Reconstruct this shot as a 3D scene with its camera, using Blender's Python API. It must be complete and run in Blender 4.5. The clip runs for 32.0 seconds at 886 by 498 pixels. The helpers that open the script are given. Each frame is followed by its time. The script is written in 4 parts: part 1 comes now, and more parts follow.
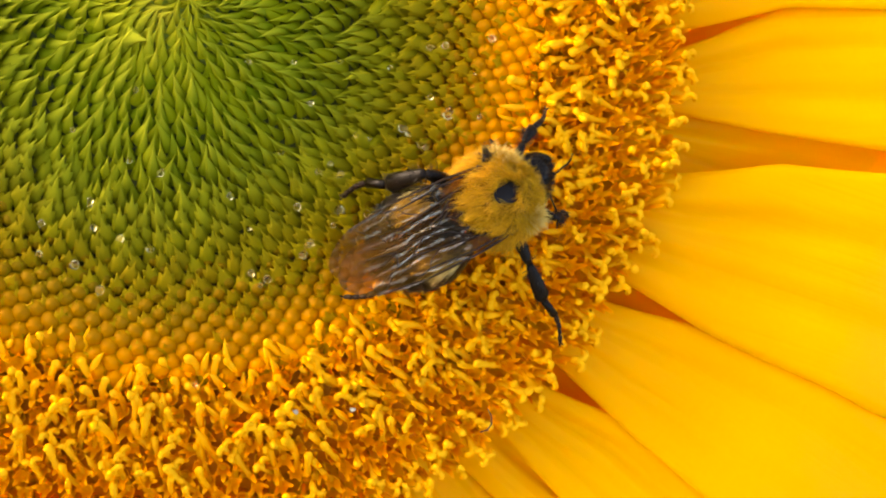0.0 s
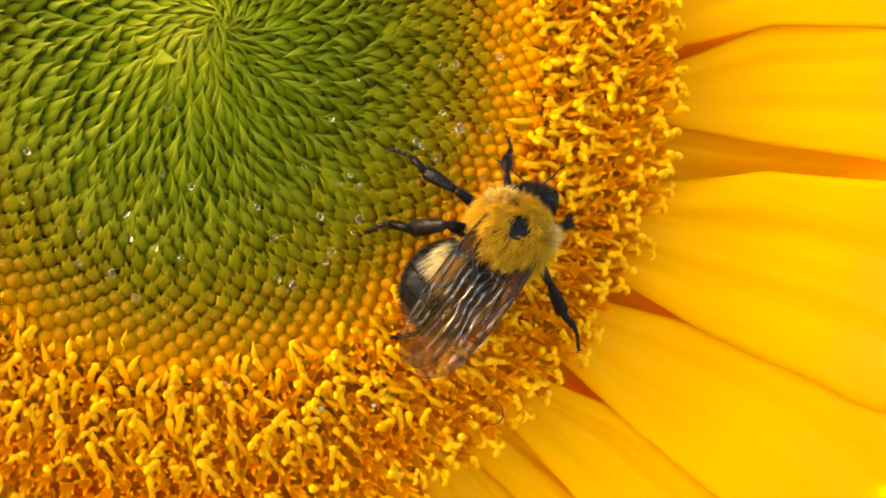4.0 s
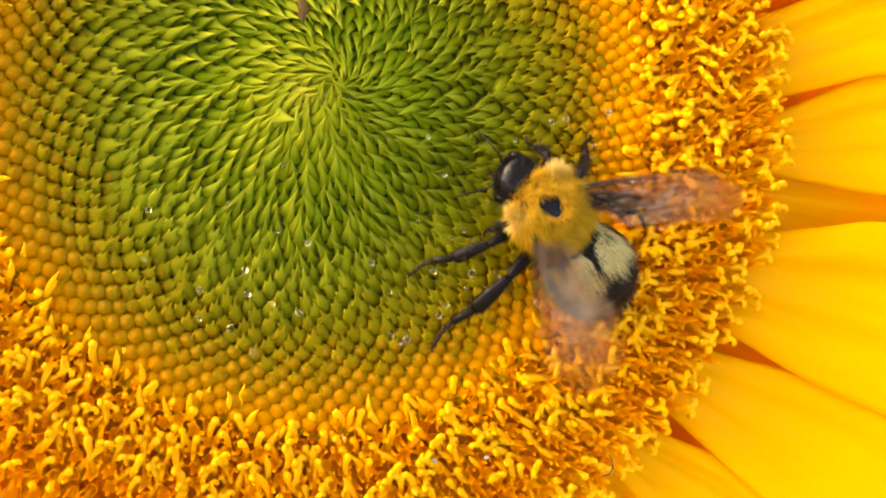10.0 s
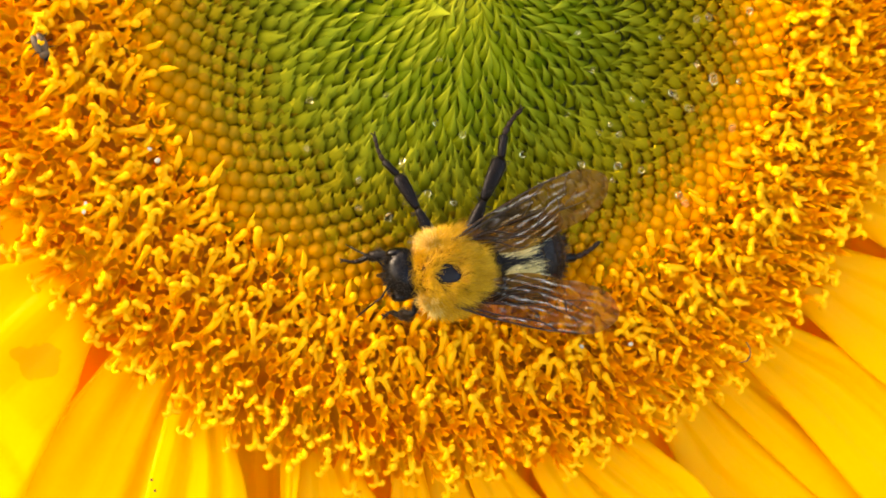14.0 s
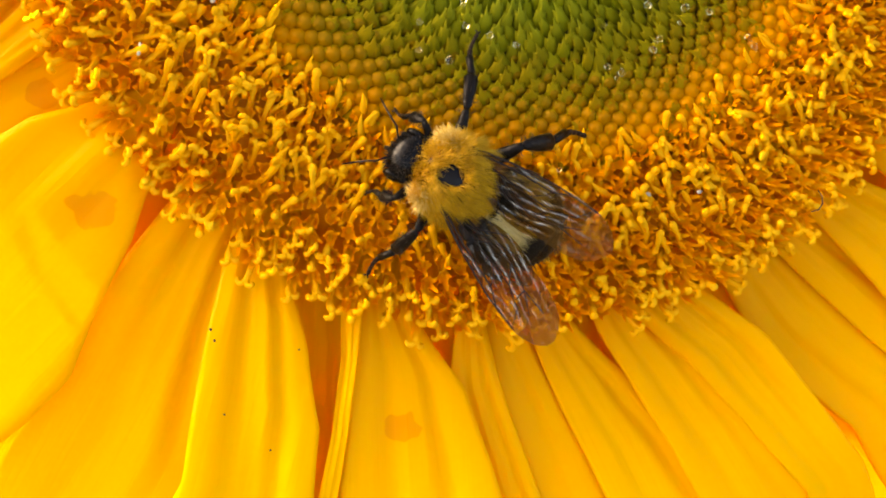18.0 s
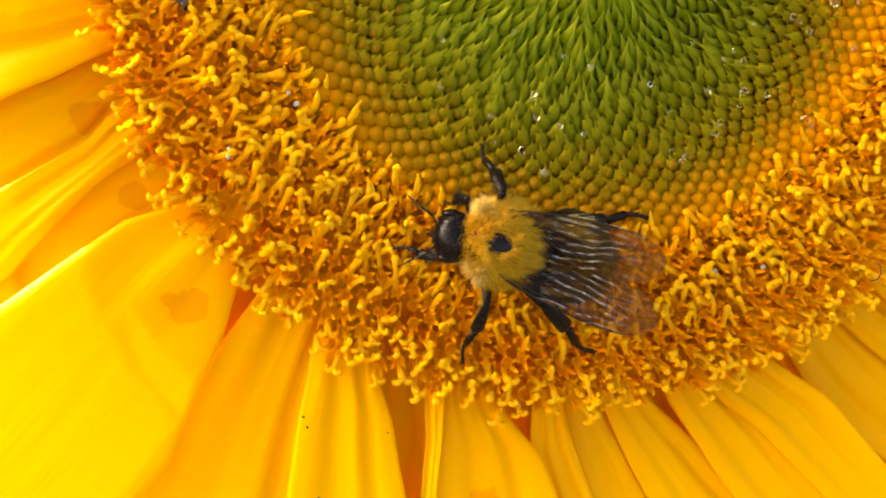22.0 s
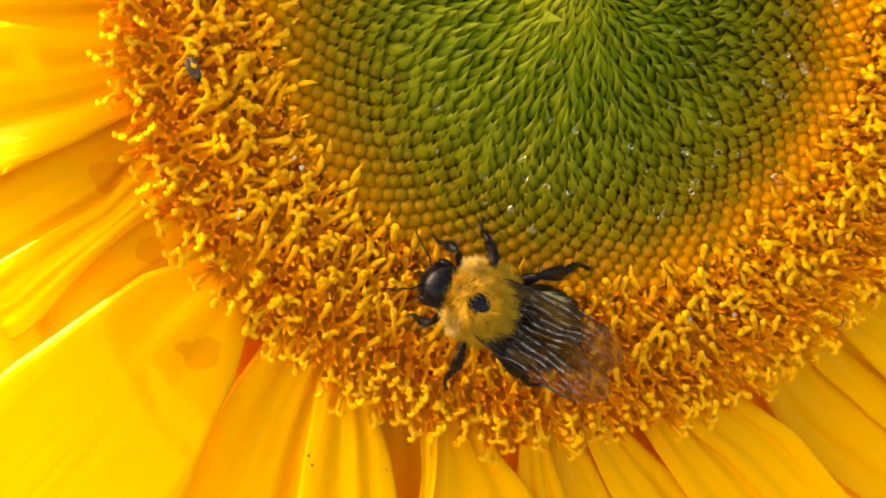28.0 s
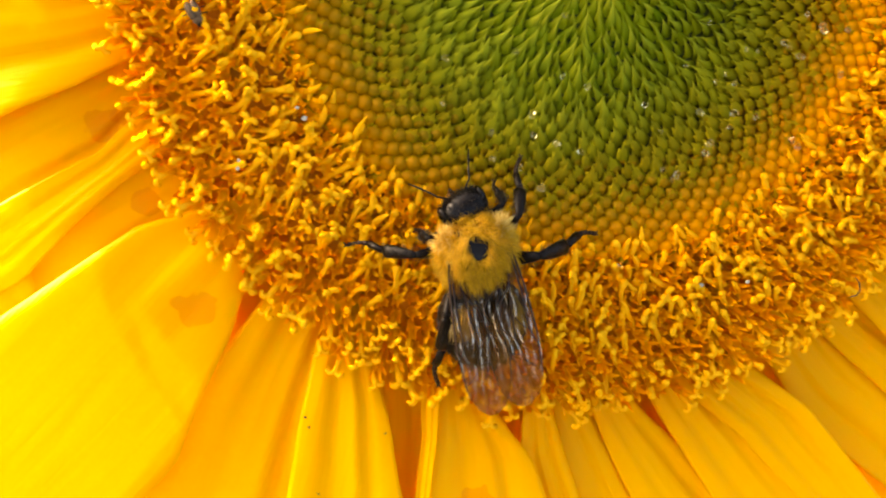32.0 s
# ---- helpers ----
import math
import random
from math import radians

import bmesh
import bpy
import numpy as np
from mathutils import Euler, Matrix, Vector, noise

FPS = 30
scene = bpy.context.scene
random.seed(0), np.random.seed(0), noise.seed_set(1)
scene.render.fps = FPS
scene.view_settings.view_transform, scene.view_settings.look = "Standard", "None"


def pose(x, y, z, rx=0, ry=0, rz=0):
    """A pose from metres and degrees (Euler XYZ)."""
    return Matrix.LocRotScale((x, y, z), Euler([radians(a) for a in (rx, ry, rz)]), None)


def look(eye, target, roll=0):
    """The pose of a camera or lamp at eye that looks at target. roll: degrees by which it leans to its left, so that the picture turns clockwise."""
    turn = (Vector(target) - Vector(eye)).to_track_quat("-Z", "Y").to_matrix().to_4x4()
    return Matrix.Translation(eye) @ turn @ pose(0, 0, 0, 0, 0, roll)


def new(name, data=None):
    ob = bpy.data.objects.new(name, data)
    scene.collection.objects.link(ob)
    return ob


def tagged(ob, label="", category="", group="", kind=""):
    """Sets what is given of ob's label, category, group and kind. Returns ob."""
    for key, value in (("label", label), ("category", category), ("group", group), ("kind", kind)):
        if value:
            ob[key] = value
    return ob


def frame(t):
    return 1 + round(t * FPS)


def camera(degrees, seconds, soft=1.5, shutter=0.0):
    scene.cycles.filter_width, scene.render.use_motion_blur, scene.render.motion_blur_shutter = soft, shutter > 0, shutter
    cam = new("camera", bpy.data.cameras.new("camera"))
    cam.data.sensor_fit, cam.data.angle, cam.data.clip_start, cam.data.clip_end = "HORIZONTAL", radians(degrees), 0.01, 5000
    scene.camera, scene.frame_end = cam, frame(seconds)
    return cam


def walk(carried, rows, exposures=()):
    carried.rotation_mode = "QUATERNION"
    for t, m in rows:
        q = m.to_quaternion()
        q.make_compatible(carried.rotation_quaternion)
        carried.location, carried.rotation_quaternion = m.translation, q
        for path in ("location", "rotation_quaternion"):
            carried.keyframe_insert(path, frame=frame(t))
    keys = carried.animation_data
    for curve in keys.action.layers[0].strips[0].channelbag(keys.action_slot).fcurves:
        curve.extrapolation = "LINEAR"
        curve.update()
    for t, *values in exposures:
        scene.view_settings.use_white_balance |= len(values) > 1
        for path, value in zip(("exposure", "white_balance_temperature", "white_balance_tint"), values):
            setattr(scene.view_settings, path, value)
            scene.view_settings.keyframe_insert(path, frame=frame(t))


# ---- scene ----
# Lengths below are in millimetres in the flower's own space: z out of its face, x and y across it.
U = 0.001
from mathutils import Quaternion

FLOWER = pose(0, 0, 1.2, 55, 0, 0)


def at(x, y, z, turn=None):
    m = Matrix.Translation((x * U, y * U, z * U))
    return m @ turn.to_4x4() if turn else m


# seconds, eye in millimetres from the flower's heart, turn as a quaternion
PATH = [
    (0, (8.21, -20.46, 94.31), (0.99723, 0.01786, -0.06094, 0.03867)),
    (0.5, (6.31, -19.15, 94.17), (0.99705, 0.01451, -0.06529, 0.03772)),
    (1, (6.70, -17.83, 95.84), (0.99721, 0.00912, -0.06449, 0.03655)),
    (1.5, (6.81, -19.04, 98.04), (0.99740, 0.01660, -0.06118, 0.03439)),
    (2, (6.50, -19.92, 100.21), (0.99731, 0.01931, -0.06164, 0.03462)),
    (2.5, (6.19, -20.38, 102.11), (0.99701, 0.01933, -0.06891, 0.02901)),
    (3, (3.93, -19.75, 101.01), (0.99647, 0.01479, -0.07456, 0.03571)),
    (3.5, (3.43, -19.20, 100.38), (0.99654, 0.01316, -0.07469, 0.03403)),
    (5.5, (2.11, -26.09, 99.89), (0.99558, 0.03105, -0.08152, 0.03479)),
    (6, (2.31, -26.80, 99.05), (0.99581, 0.02759, -0.08012, 0.03448)),
    (6.5, (1.92, -25.47, 99.53), (0.99615, 0.02247, -0.07681, 0.03566)),
    (7, (3.01, -24.63, 99.12), (0.99664, 0.02197, -0.06949, 0.03734)),
    (7.5, (3.51, -26.12, 98.33), (0.99627, 0.02118, -0.07614, 0.03457)),
    (8, (2.41, -25.67, 98.45), (0.99684, 0.02059, -0.06856, 0.03452)),
    (8.5, (3.19, -22.06, 98.93), (0.99700, 0.01842, -0.06825, 0.03151)),
    (9, (-1.86, -18.20, 100.01), (0.99709, 0.01426, -0.06742, 0.03249)),
    (9.5, (-2.32, -16.78, 100.16), (0.99722, 0.00827, -0.06717, 0.03121)),
    (10, (-4.73, -15.52, 100.80), (0.99699, 0.01247, -0.06919, 0.03277)),
    (10.5, (-4.50, -13.88, 101.71), (0.99697, 0.01037, -0.07030, 0.03173)),
    (11, (-10.08, -13.87, 101.94), (0.99546, 0.01258, -0.08733, 0.03563)),
    (11.5, (-12.66, -16.17, 102.22), (0.99611, 0.00324, -0.08203, 0.03207)),
    (12, (-14.37, -16.98, 103.22), (0.99659, 0.00999, -0.07426, 0.03458)),
    (12.5, (-13.61, -16.32, 103.76), (0.99715, 0.00294, -0.06742, 0.03359)),
    (13, (-12.53, -16.66, 104.25), (0.99733, -0.00006, -0.06487, 0.03360)),
    (13.5, (-15.88, -18.68, 103.20), (0.99644, -0.00274, -0.07696, 0.03437)),
    (14, (-18.39, -21.07, 102.08), (0.99644, -0.00759, -0.07681, 0.03383)),
    (14.5, (-18.21, -22.40, 101.41), (0.99671, -0.00685, -0.07359, 0.03323)),
    (16.5, (-20.79, -24.40, 100.24), (0.99678, -0.00890, -0.07314, 0.03167)),
    (17, (-22.44, -24.84, 100.49), (0.99690, -0.00930, -0.07172, 0.03105)),
    (17.5, (-21.43, -29.17, 100.27), (0.99714, -0.00962, -0.06945, 0.02836)),
    (18, (-20.70, -31.70, 99.06), (0.99706, -0.01682, -0.06925, 0.02823)),
    (18.5, (-22.62, -31.29, 99.04), (0.99697, -0.01015, -0.07240, 0.02656)),
    (19, (-25.33, -30.16, 100.12), (0.99711, -0.01169, -0.07107, 0.02404)),
    (19.5, (-26.65, -29.48, 100.61), (0.99707, -0.01317, -0.07205, 0.02220)),
    (20, (-26.21, -28.55, 100.37), (0.99710, -0.01673, -0.07131, 0.02043)),
    (20.5, (-24.49, -28.84, 100.51), (0.99733, -0.01434, -0.06943, 0.01737)),
    (21, (-25.69, -25.81, 102.51), (0.99718, -0.01392, -0.07195, 0.01612)),
    (21.5, (-29.37, -25.86, 103.28), (0.99718, -0.01492, -0.07235, 0.01353)),
    (22, (-27.61, -25.94, 102.64), (0.99754, -0.01091, -0.06820, 0.01184)),
    (22.5, (-25.71, -24.91, 102.29), (0.99741, -0.01774, -0.06906, 0.00967)),
    (23, (-25.77, -25.36, 103.01), (0.99746, -0.01650, -0.06856, 0.00994)),
    (23.5, (-26.50, -25.00, 102.93), (0.99747, -0.01644, -0.06858, 0.00842)),
    (24, (-26.92, -25.82, 102.13), (0.99738, -0.01441, -0.07011, 0.01056)),
    (24.5, (-25.89, -26.32, 101.36), (0.99769, -0.01191, -0.06618, 0.01003)),
    (25, (-28.19, -25.82, 101.89), (0.99743, -0.01199, -0.06969, 0.01147)),
    (25.5, (-31.54, -23.11, 101.10), (0.99698, -0.02516, -0.07242, 0.01249)),
    (27.5, (-37.07, -17.90, 110.81), (0.99666, -0.02396, -0.07574, 0.01892)),
    (28, (-29.34, -16.43, 110.27), (0.99680, -0.03202, -0.07229, 0.01171)),
    (28.5, (-30.90, -19.26, 110.06), (0.99666, -0.03425, -0.07286, 0.01395)),
    (29, (-26.29, -20.01, 110.41), (0.99703, -0.03447, -0.06755, 0.01324)),
    (29.5, (-29.58, -21.56, 109.37), (0.99681, -0.03383, -0.07046, 0.01592)),
    (30, (-27.98, -18.41, 108.60), (0.99681, -0.03394, -0.07091, 0.01385)),
    (30.5, (-31.48, -22.94, 108.37), (0.99710, -0.02013, -0.07089, 0.01888)),
    (31, (-29.35, -19.50, 107.61), (0.99668, -0.03672, -0.07020, 0.01885)),
    (31.5, (-32.77, -20.40, 107.52), (0.99648, -0.03012, -0.07486, 0.02259)),
    (32, (-29.24, -20.97, 106.88), (0.99669, -0.02974, -0.07250, 0.02158)),
]

cam = camera(38.0, 32.0, soft=1.8, shutter=0.5)
walk(cam, [(t, FLOWER @ at(*eye, Quaternion(q).to_matrix())) for t, eye, q in PATH],
     exposures=[(t, e, 8300, 12) for t, e in ((0.0, 3.3), (6.0, 3.36), (10.0, 3.56), (12.0, 3.6), (14.5, 3.5), (17.0, 3.22), (19.0, 2.92), (23.0, 3.07), (25.0, 3.02), (27.5, 2.92), (30.0, 3.06), (32.0, 3.03))])

# ---- light: a clear day, the sun low behind the flower, its face in open shade ----
to_sun = (FLOWER.to_3x3() @ Vector((-0.80, 0.58, -0.19))).normalized()
world = bpy.data.worlds.new("sky")
scene.world = world
world.use_nodes = True
wn = world.node_tree.nodes
sky = wn.new("ShaderNodeTexSky")
sky.sky_type, sky.sun_disc = "NISHITA", False
sky.sun_elevation = math.asin(to_sun.z)
sky.sun_rotation = math.atan2(to_sun.x, to_sun.y)
sky.air_density, sky.dust_density, sky.ozone_density = 0.6, 6.0, 0.6
world.node_tree.links.new(sky.outputs[0], wn["Background"].inputs[0])
wn["Background"].inputs[1].default_value = 0.15
sun = new("sun", bpy.data.lights.new("sun", "SUN"))
sun.data.energy, sun.data.angle, sun.data.color = 5.0, radians(0.5), (1.0, 0.94, 0.84)
sun.matrix_basis = look((0, 0, 0), -to_sun) @ Matrix.Identity(4)
sun.location = to_sun * 20

flower = new("sunflower")
flower.matrix_basis = FLOWER
tagged(flower, "yellow sunflower head with a green heart and ring of open florets", "flower")


# ---- materials ----
class Mat:
    """A small builder of node materials."""

    def __init__(self, name, rough=0.5, spec=0.5):
        self.m = bpy.data.materials.new(name)
        self.m.use_nodes = True
        self.t = self.m.node_tree
        self.b = self.t.nodes["Principled BSDF"]
        self.b.inputs["Roughness"].default_value = rough
        self.b.inputs["Specular IOR Level"].default_value = spec

    def n(self, kind, **kw):
        node = self.t.nodes.new(kind)
        if "operation" in kw:
            node.operation = kw["operation"]
        if "data_type" in kw:
            node.data_type = kw["data_type"]
        if "blend_type" in kw:
            node.blend_type = kw["blend_type"]
        if "object" in kw:
            node.object = kw["object"]
        return node

    def link(self, a, b):
        self.t.links.new(a, b)

    def value(self, v):
        node = self.n("ShaderNodeValue")
        node.outputs[0].default_value = v
        return node.outputs[0]

    def math(self, op, a, b=None, c=None):
        node = self.n("ShaderNodeMath", operation=op)
        for i, v in enumerate((a, b, c)):
            if v is None:
                continue
            if isinstance(v, (int, float)):
                node.inputs[i].default_value = v
            else:
                self.link(v, node.inputs[i])
        return node.outputs[0]

    def place(self, scale=1000.0):
        """Place in the flower's space, in millimetres."""
        tc = self.n("ShaderNodeTexCoord", object=flower)
        mp = self.n("ShaderNodeVectorMath", operation="SCALE")
        mp.inputs[3].default_value = scale
        self.link(tc.outputs["Object"], mp.inputs[0])
        return mp.outputs[0]

    def own(self, scale=1000.0):
        """Place in the piece's own space, in millimetres."""
        tc = self.n("ShaderNodeTexCoord")
        mp = self.n("ShaderNodeVectorMath", operation="SCALE")
        mp.inputs[3].default_value = scale
        self.link(tc.outputs["Object"], mp.inputs[0])
        return mp.outputs[0]

    def noise(self, vec, scale, detail=3.0, rough=0.55):
        node = self.n("ShaderNodeTexNoise")
        node.inputs["Scale"].default_value, node.inputs["Detail"].default_value, node.inputs["Roughness"].default_value = scale, detail, rough
        self.link(vec, node.inputs["Vector"])
        return node.outputs["Fac"]

    def ramp(self, fac, stops):
        node = self.n("ShaderNodeValToRGB")
        el = node.color_ramp.elements
        while len(el) < len(stops):
            el.new(0.5)
        for e, (p, c) in zip(el, stops):
            e.position, e.color = p, (*c, 1)
        self.link(fac, node.inputs[0])
        return node.outputs[0]

    def mix(self, fac, a, b, blend="MIX"):
        node = self.n("ShaderNodeMix", data_type="RGBA", blend_type=blend)
        for sock, v in ((node.inputs[0], fac), (node.inputs[6], a), (node.inputs[7], b)):
            if isinstance(v, (int, float)):
                sock.default_value = v
            elif isinstance(v, tuple):
                sock.default_value = (*v, 1)
            else:
                self.link(v, sock)
        return node.outputs[2]

    def chance(self):
        """A random value for each piece, whether an object or an island of the joined rest."""
        a = self.n("ShaderNodeObjectInfo").outputs["Random"]
        b = self.n("ShaderNodeNewGeometry").outputs["Random Per Island"]
        return self.math("FRACT", self.math("ADD", a, b))

    def colour(self, c):
        if isinstance(c, tuple):
            self.b.inputs["Base Color"].default_value = (*c, 1)
        else:
            self.link(c, self.b.inputs["Base Color"])
        return self

    def bump(self, height, strength, distance=0.0002):
        node = self.n("ShaderNodeBump")
        node.inputs["Strength"].default_value, node.inputs["Distance"].default_value = strength, distance
        self.link(height, node.inputs["Height"])
        self.link(node.outputs[0], self.b.inputs["Normal"])
        return self

    def through_light(self, c, amount):
        """Light passes the thin tissue from behind."""
        tr = self.n("ShaderNodeBsdfTranslucent")
        if isinstance(c, tuple):
            tr.inputs[0].default_value = (*c, 1)
        else:
            self.link(c, tr.inputs[0])
        mx = self.n("ShaderNodeMixShader")
        mx.inputs[0].default_value = amount
        self.link(self.b.outputs[0], mx.inputs[1])
        self.link(tr.outputs[0], mx.inputs[2])
        self.link(mx.outputs[0], self.t.nodes["Material Output"].inputs[0])
        return self


RING = (-2.4, -1.0)  # middle of the rings, beside the heart of the spiral


def ring_radius(k):
    """Distance from the middle of the rings, 0 to 1 over 45 mm."""
    v = k.place()
    off = k.n("ShaderNodeVectorMath", operation="SUBTRACT")
    k.link(v, off.inputs[0])
    off.inputs[1].default_value = (*RING, 0)
    flat = k.n("ShaderNodeVectorMath", operation="MULTIPLY")
    k.link(off.outputs[0], flat.inputs[0])
    flat.inputs[1].default_value = (1, 1, 0)
    ln = k.n("ShaderNodeVectorMath", operation="LENGTH")
    k.link(flat.outputs[0], ln.inputs[0])
    wob = k.math("MULTIPLY", k.math("SUBTRACT", k.noise(v, 0.25, 2.0), 0.5), 3.0)
    return k.math("DIVIDE", k.math("ADD", ln.outputs["Value"], wob), 45.0)


k = Mat("bract_green", 0.6, 0.03)
c = k.ramp(ring_radius(k), [(0.0, (0.44, 0.40, 0.03)), (0.05, (0.32, 0.33, 0.012)), (0.11, (0.14, 0.19, 0.004)), (0.2, (0.10, 0.15, 0.003)), (0.31, (0.11, 0.12, 0.003)), (0.40, (0.155, 0.125, 0.003)), (0.49, (0.24, 0.14, 0.003)), (0.59, (0.50, 0.22, 0.003))])
c = k.mix(k.math("MULTIPLY", k.chance(), 0.45), c, (0.30, 0.29, 0.006))
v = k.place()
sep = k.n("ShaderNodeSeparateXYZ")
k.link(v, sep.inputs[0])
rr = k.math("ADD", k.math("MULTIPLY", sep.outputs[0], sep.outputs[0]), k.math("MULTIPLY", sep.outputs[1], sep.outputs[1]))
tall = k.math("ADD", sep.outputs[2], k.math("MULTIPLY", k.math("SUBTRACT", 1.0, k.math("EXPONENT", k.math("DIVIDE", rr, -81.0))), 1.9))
# tips yellower with height; this also paints in contrast against the shaded feet
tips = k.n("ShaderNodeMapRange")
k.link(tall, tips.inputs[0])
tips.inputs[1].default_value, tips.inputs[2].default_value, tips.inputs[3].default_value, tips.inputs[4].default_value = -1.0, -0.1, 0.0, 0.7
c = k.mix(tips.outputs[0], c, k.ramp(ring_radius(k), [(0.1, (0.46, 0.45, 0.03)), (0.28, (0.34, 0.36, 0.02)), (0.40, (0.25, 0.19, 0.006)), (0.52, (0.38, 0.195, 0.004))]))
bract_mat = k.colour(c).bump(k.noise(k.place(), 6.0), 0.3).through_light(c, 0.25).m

k = Mat("bud_skin", 0.55, 0.06)
c = k.ramp(ring_radius(k), [(0.40, (0.12, 0.105, 0.002)), (0.48, (0.19, 0.115, 0.002)), (0.54, (0.38, 0.145, 0.001)), (0.60, (0.72, 0.24, 0.001))])
c = k.mix(k.math("MULTIPLY", k.chance(), 0.25), c, (0.50, 0.18, 0.001))
c = k.mix(k.math("MULTIPLY", k.noise(k.place(), 1.7), 0.25), c, (0.50, 0.18, 0.001))
bud_mat = k.colour(c).bump(k.noise(k.place(), 5.0), 0.25).through_light(c, 0.15).m

k = Mat("corolla_yellow", 0.6, 0.05)
c = k.mix(k.chance(), (0.985, 0.425, 0.009), (0.99, 0.47, 0.012))
c = k.mix(k.math("MULTIPLY", k.noise(k.place(), 2.0), 0.3), c, (0.98, 0.42, 0.010))
corolla_mat = k.colour(c).bump(k.noise(k.place(), 6.0), 0.25).through_light(c, 0.25).m

k = Mat("style_yellow", 0.85, 0.02)
c = k.mix(k.chance(), (0.99, 0.445, 0.012), (0.995, 0.495, 0.017))
c = k.mix(k.math("MULTIPLY", k.noise(k.place(), 3.0), 0.3), c, (0.98, 0.44, 0.010))
style_mat = k.colour(c).bump(k.noise(k.place(), 9.0), 0.8).through_light(c, 0.14).m

# dark green under the scales puts the shade of their gaps into the colour
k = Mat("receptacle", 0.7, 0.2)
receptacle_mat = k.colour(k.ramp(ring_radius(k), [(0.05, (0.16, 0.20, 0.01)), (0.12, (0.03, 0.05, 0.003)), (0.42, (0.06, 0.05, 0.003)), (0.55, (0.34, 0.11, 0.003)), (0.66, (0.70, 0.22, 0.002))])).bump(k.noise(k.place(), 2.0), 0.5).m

STAINS = [(-33.9, -33.2, 1.75), (-38.3, -24.4, 1.25), (-42.4, -17.9, 1.5), (-40.6, -17.2, 0.9), (-8.5, -49.5, 1.3)]


def petal_material():
    k = Mat("ray_petal", 0.55, 0.12)
    own = k.own()
    st = k.n("ShaderNodeMapping")
    st.inputs["Scale"].default_value = (0.06, 2.2, 0.5)
    k.link(own, st.inputs["Vector"])
    veins = k.noise(st.outputs[0], 1.0, 3.0)
    st2 = k.n("ShaderNodeMapping")
    st2.inputs["Scale"].default_value = (0.03, 0.35, 0.2)
    k.link(own, st2.inputs["Vector"])
    broad = k.noise(st2.outputs[0], 1.0, 2.0)
    sep = k.n("ShaderNodeSeparateXYZ")
    k.link(own, sep.inputs[0])
    along = k.math("MULTIPLY", sep.outputs[0], 1 / 36.0)
    c = k.ramp(along, [(0.0, (0.90, 0.385, 0.001)), (0.3, (0.93, 0.455, 0.001)), (0.75, (0.95, 0.56, 0.002))])
    c = k.mix(k.math("MULTIPLY", broad, 0.4), c, (0.90, 0.40, 0.001))
    c = k.mix(k.math("MULTIPLY", veins, 0.14), c, (0.93, 0.55, 0.003))
    v = k.place()
    for x, y, r in STAINS:
        off = k.n("ShaderNodeVectorMath", operation="SUBTRACT")
        k.link(v, off.inputs[0])
        off.inputs[1].default_value = (x, y, 0)
        flat = k.n("ShaderNodeVectorMath", operation="MULTIPLY")
        k.link(off.outputs[0], flat.inputs[0])
        flat.inputs[1].default_value = (1, 1.25, 0)
        ln = k.n("ShaderNodeVectorMath", operation="LENGTH")
        k.link(flat.outputs[0], ln.inputs[0])
        d = k.math("ADD", ln.outputs["Value"], k.math("MULTIPLY", k.math("SUBTRACT", k.noise(v, 0.7, 1.0), 0.5), 2.0))
        fac = k.n("ShaderNodeMapRange")
        k.link(d, fac.inputs[0])
        fac.inputs[1].default_value, fac.inputs[2].default_value, fac.inputs[3].default_value, fac.inputs[4].default_value = r, r + 0.18, 0.6, 0.0
        c = k.mix(fac.outputs[0], c, (0.76, 0.25, 0.001))
    h = k.math("ADD", k.math("MULTIPLY", veins, 0.3), broad)
    return k.colour(c).bump(h, 0.35, 0.0006).through_light(k.mix(0.45, c, (0.98, 0.66, 0.01)), 0.35).m


petal_mat = petal_material()


def plain(name, c, rough=0.5, spec=0.5, grain=4.0, vary=0.25, depth=0.3, metal=0.0):
    k = Mat(name, rough, spec)
    n = k.noise(k.own(), grain)
    d = tuple(v * (1 - vary) for v in c)
    k.b.inputs["Metallic"].default_value = metal
    return k.colour(k.mix(n, c, d)).bump(n, depth, 0.0001).m


def hair_mat(name, a, b):
    k = Mat(name, 0.55, 0.3)
    c = k.mix(k.chance(), a, b)
    return k.colour(c).through_light(c, 0.25).m


chitin_mat = plain("black_chitin", (0.007, 0.0045, 0.0025), 0.20, 0.14, 3.0, 0.5, 0.2)
leg_mat = plain("leg_chitin", (0.007, 0.004, 0.002), 0.35, 0.10, 5.0, 0.5, 0.4)
tarsus_mat = plain("tarsus_chitin", (0.022, 0.010, 0.005), 0.45, 0.12, 5.0, 0.5, 0.4)
rump_mat = plain("rump_chitin", (0.006, 0.0038, 0.002), 0.30, 0.12, 6.0, 0.4, 0.5)
tip_mat = plain("tip_chitin", (0.06, 0.018, 0.006), 0.4, 0.5, 6.0, 0.4, 0.5)
gold_hair = hair_mat("golden_hair", (0.46, 0.22, 0.003), (0.84, 0.50, 0.018))
tuft_hair = hair_mat("tuft_hair", (0.66, 0.42, 0.06), (0.84, 0.64, 0.20))
pale_hair = hair_mat("pale_hair", (0.68, 0.52, 0.16), (0.86, 0.72, 0.34))
black_hair = hair_mat("black_hair", (0.006, 0.005, 0.004), (0.018, 0.012, 0.008))
vein_mat = plain("wing_vein", (0.02, 0.010, 0.005), 0.35, 0.2, 4.0, 0.4, 0.3)


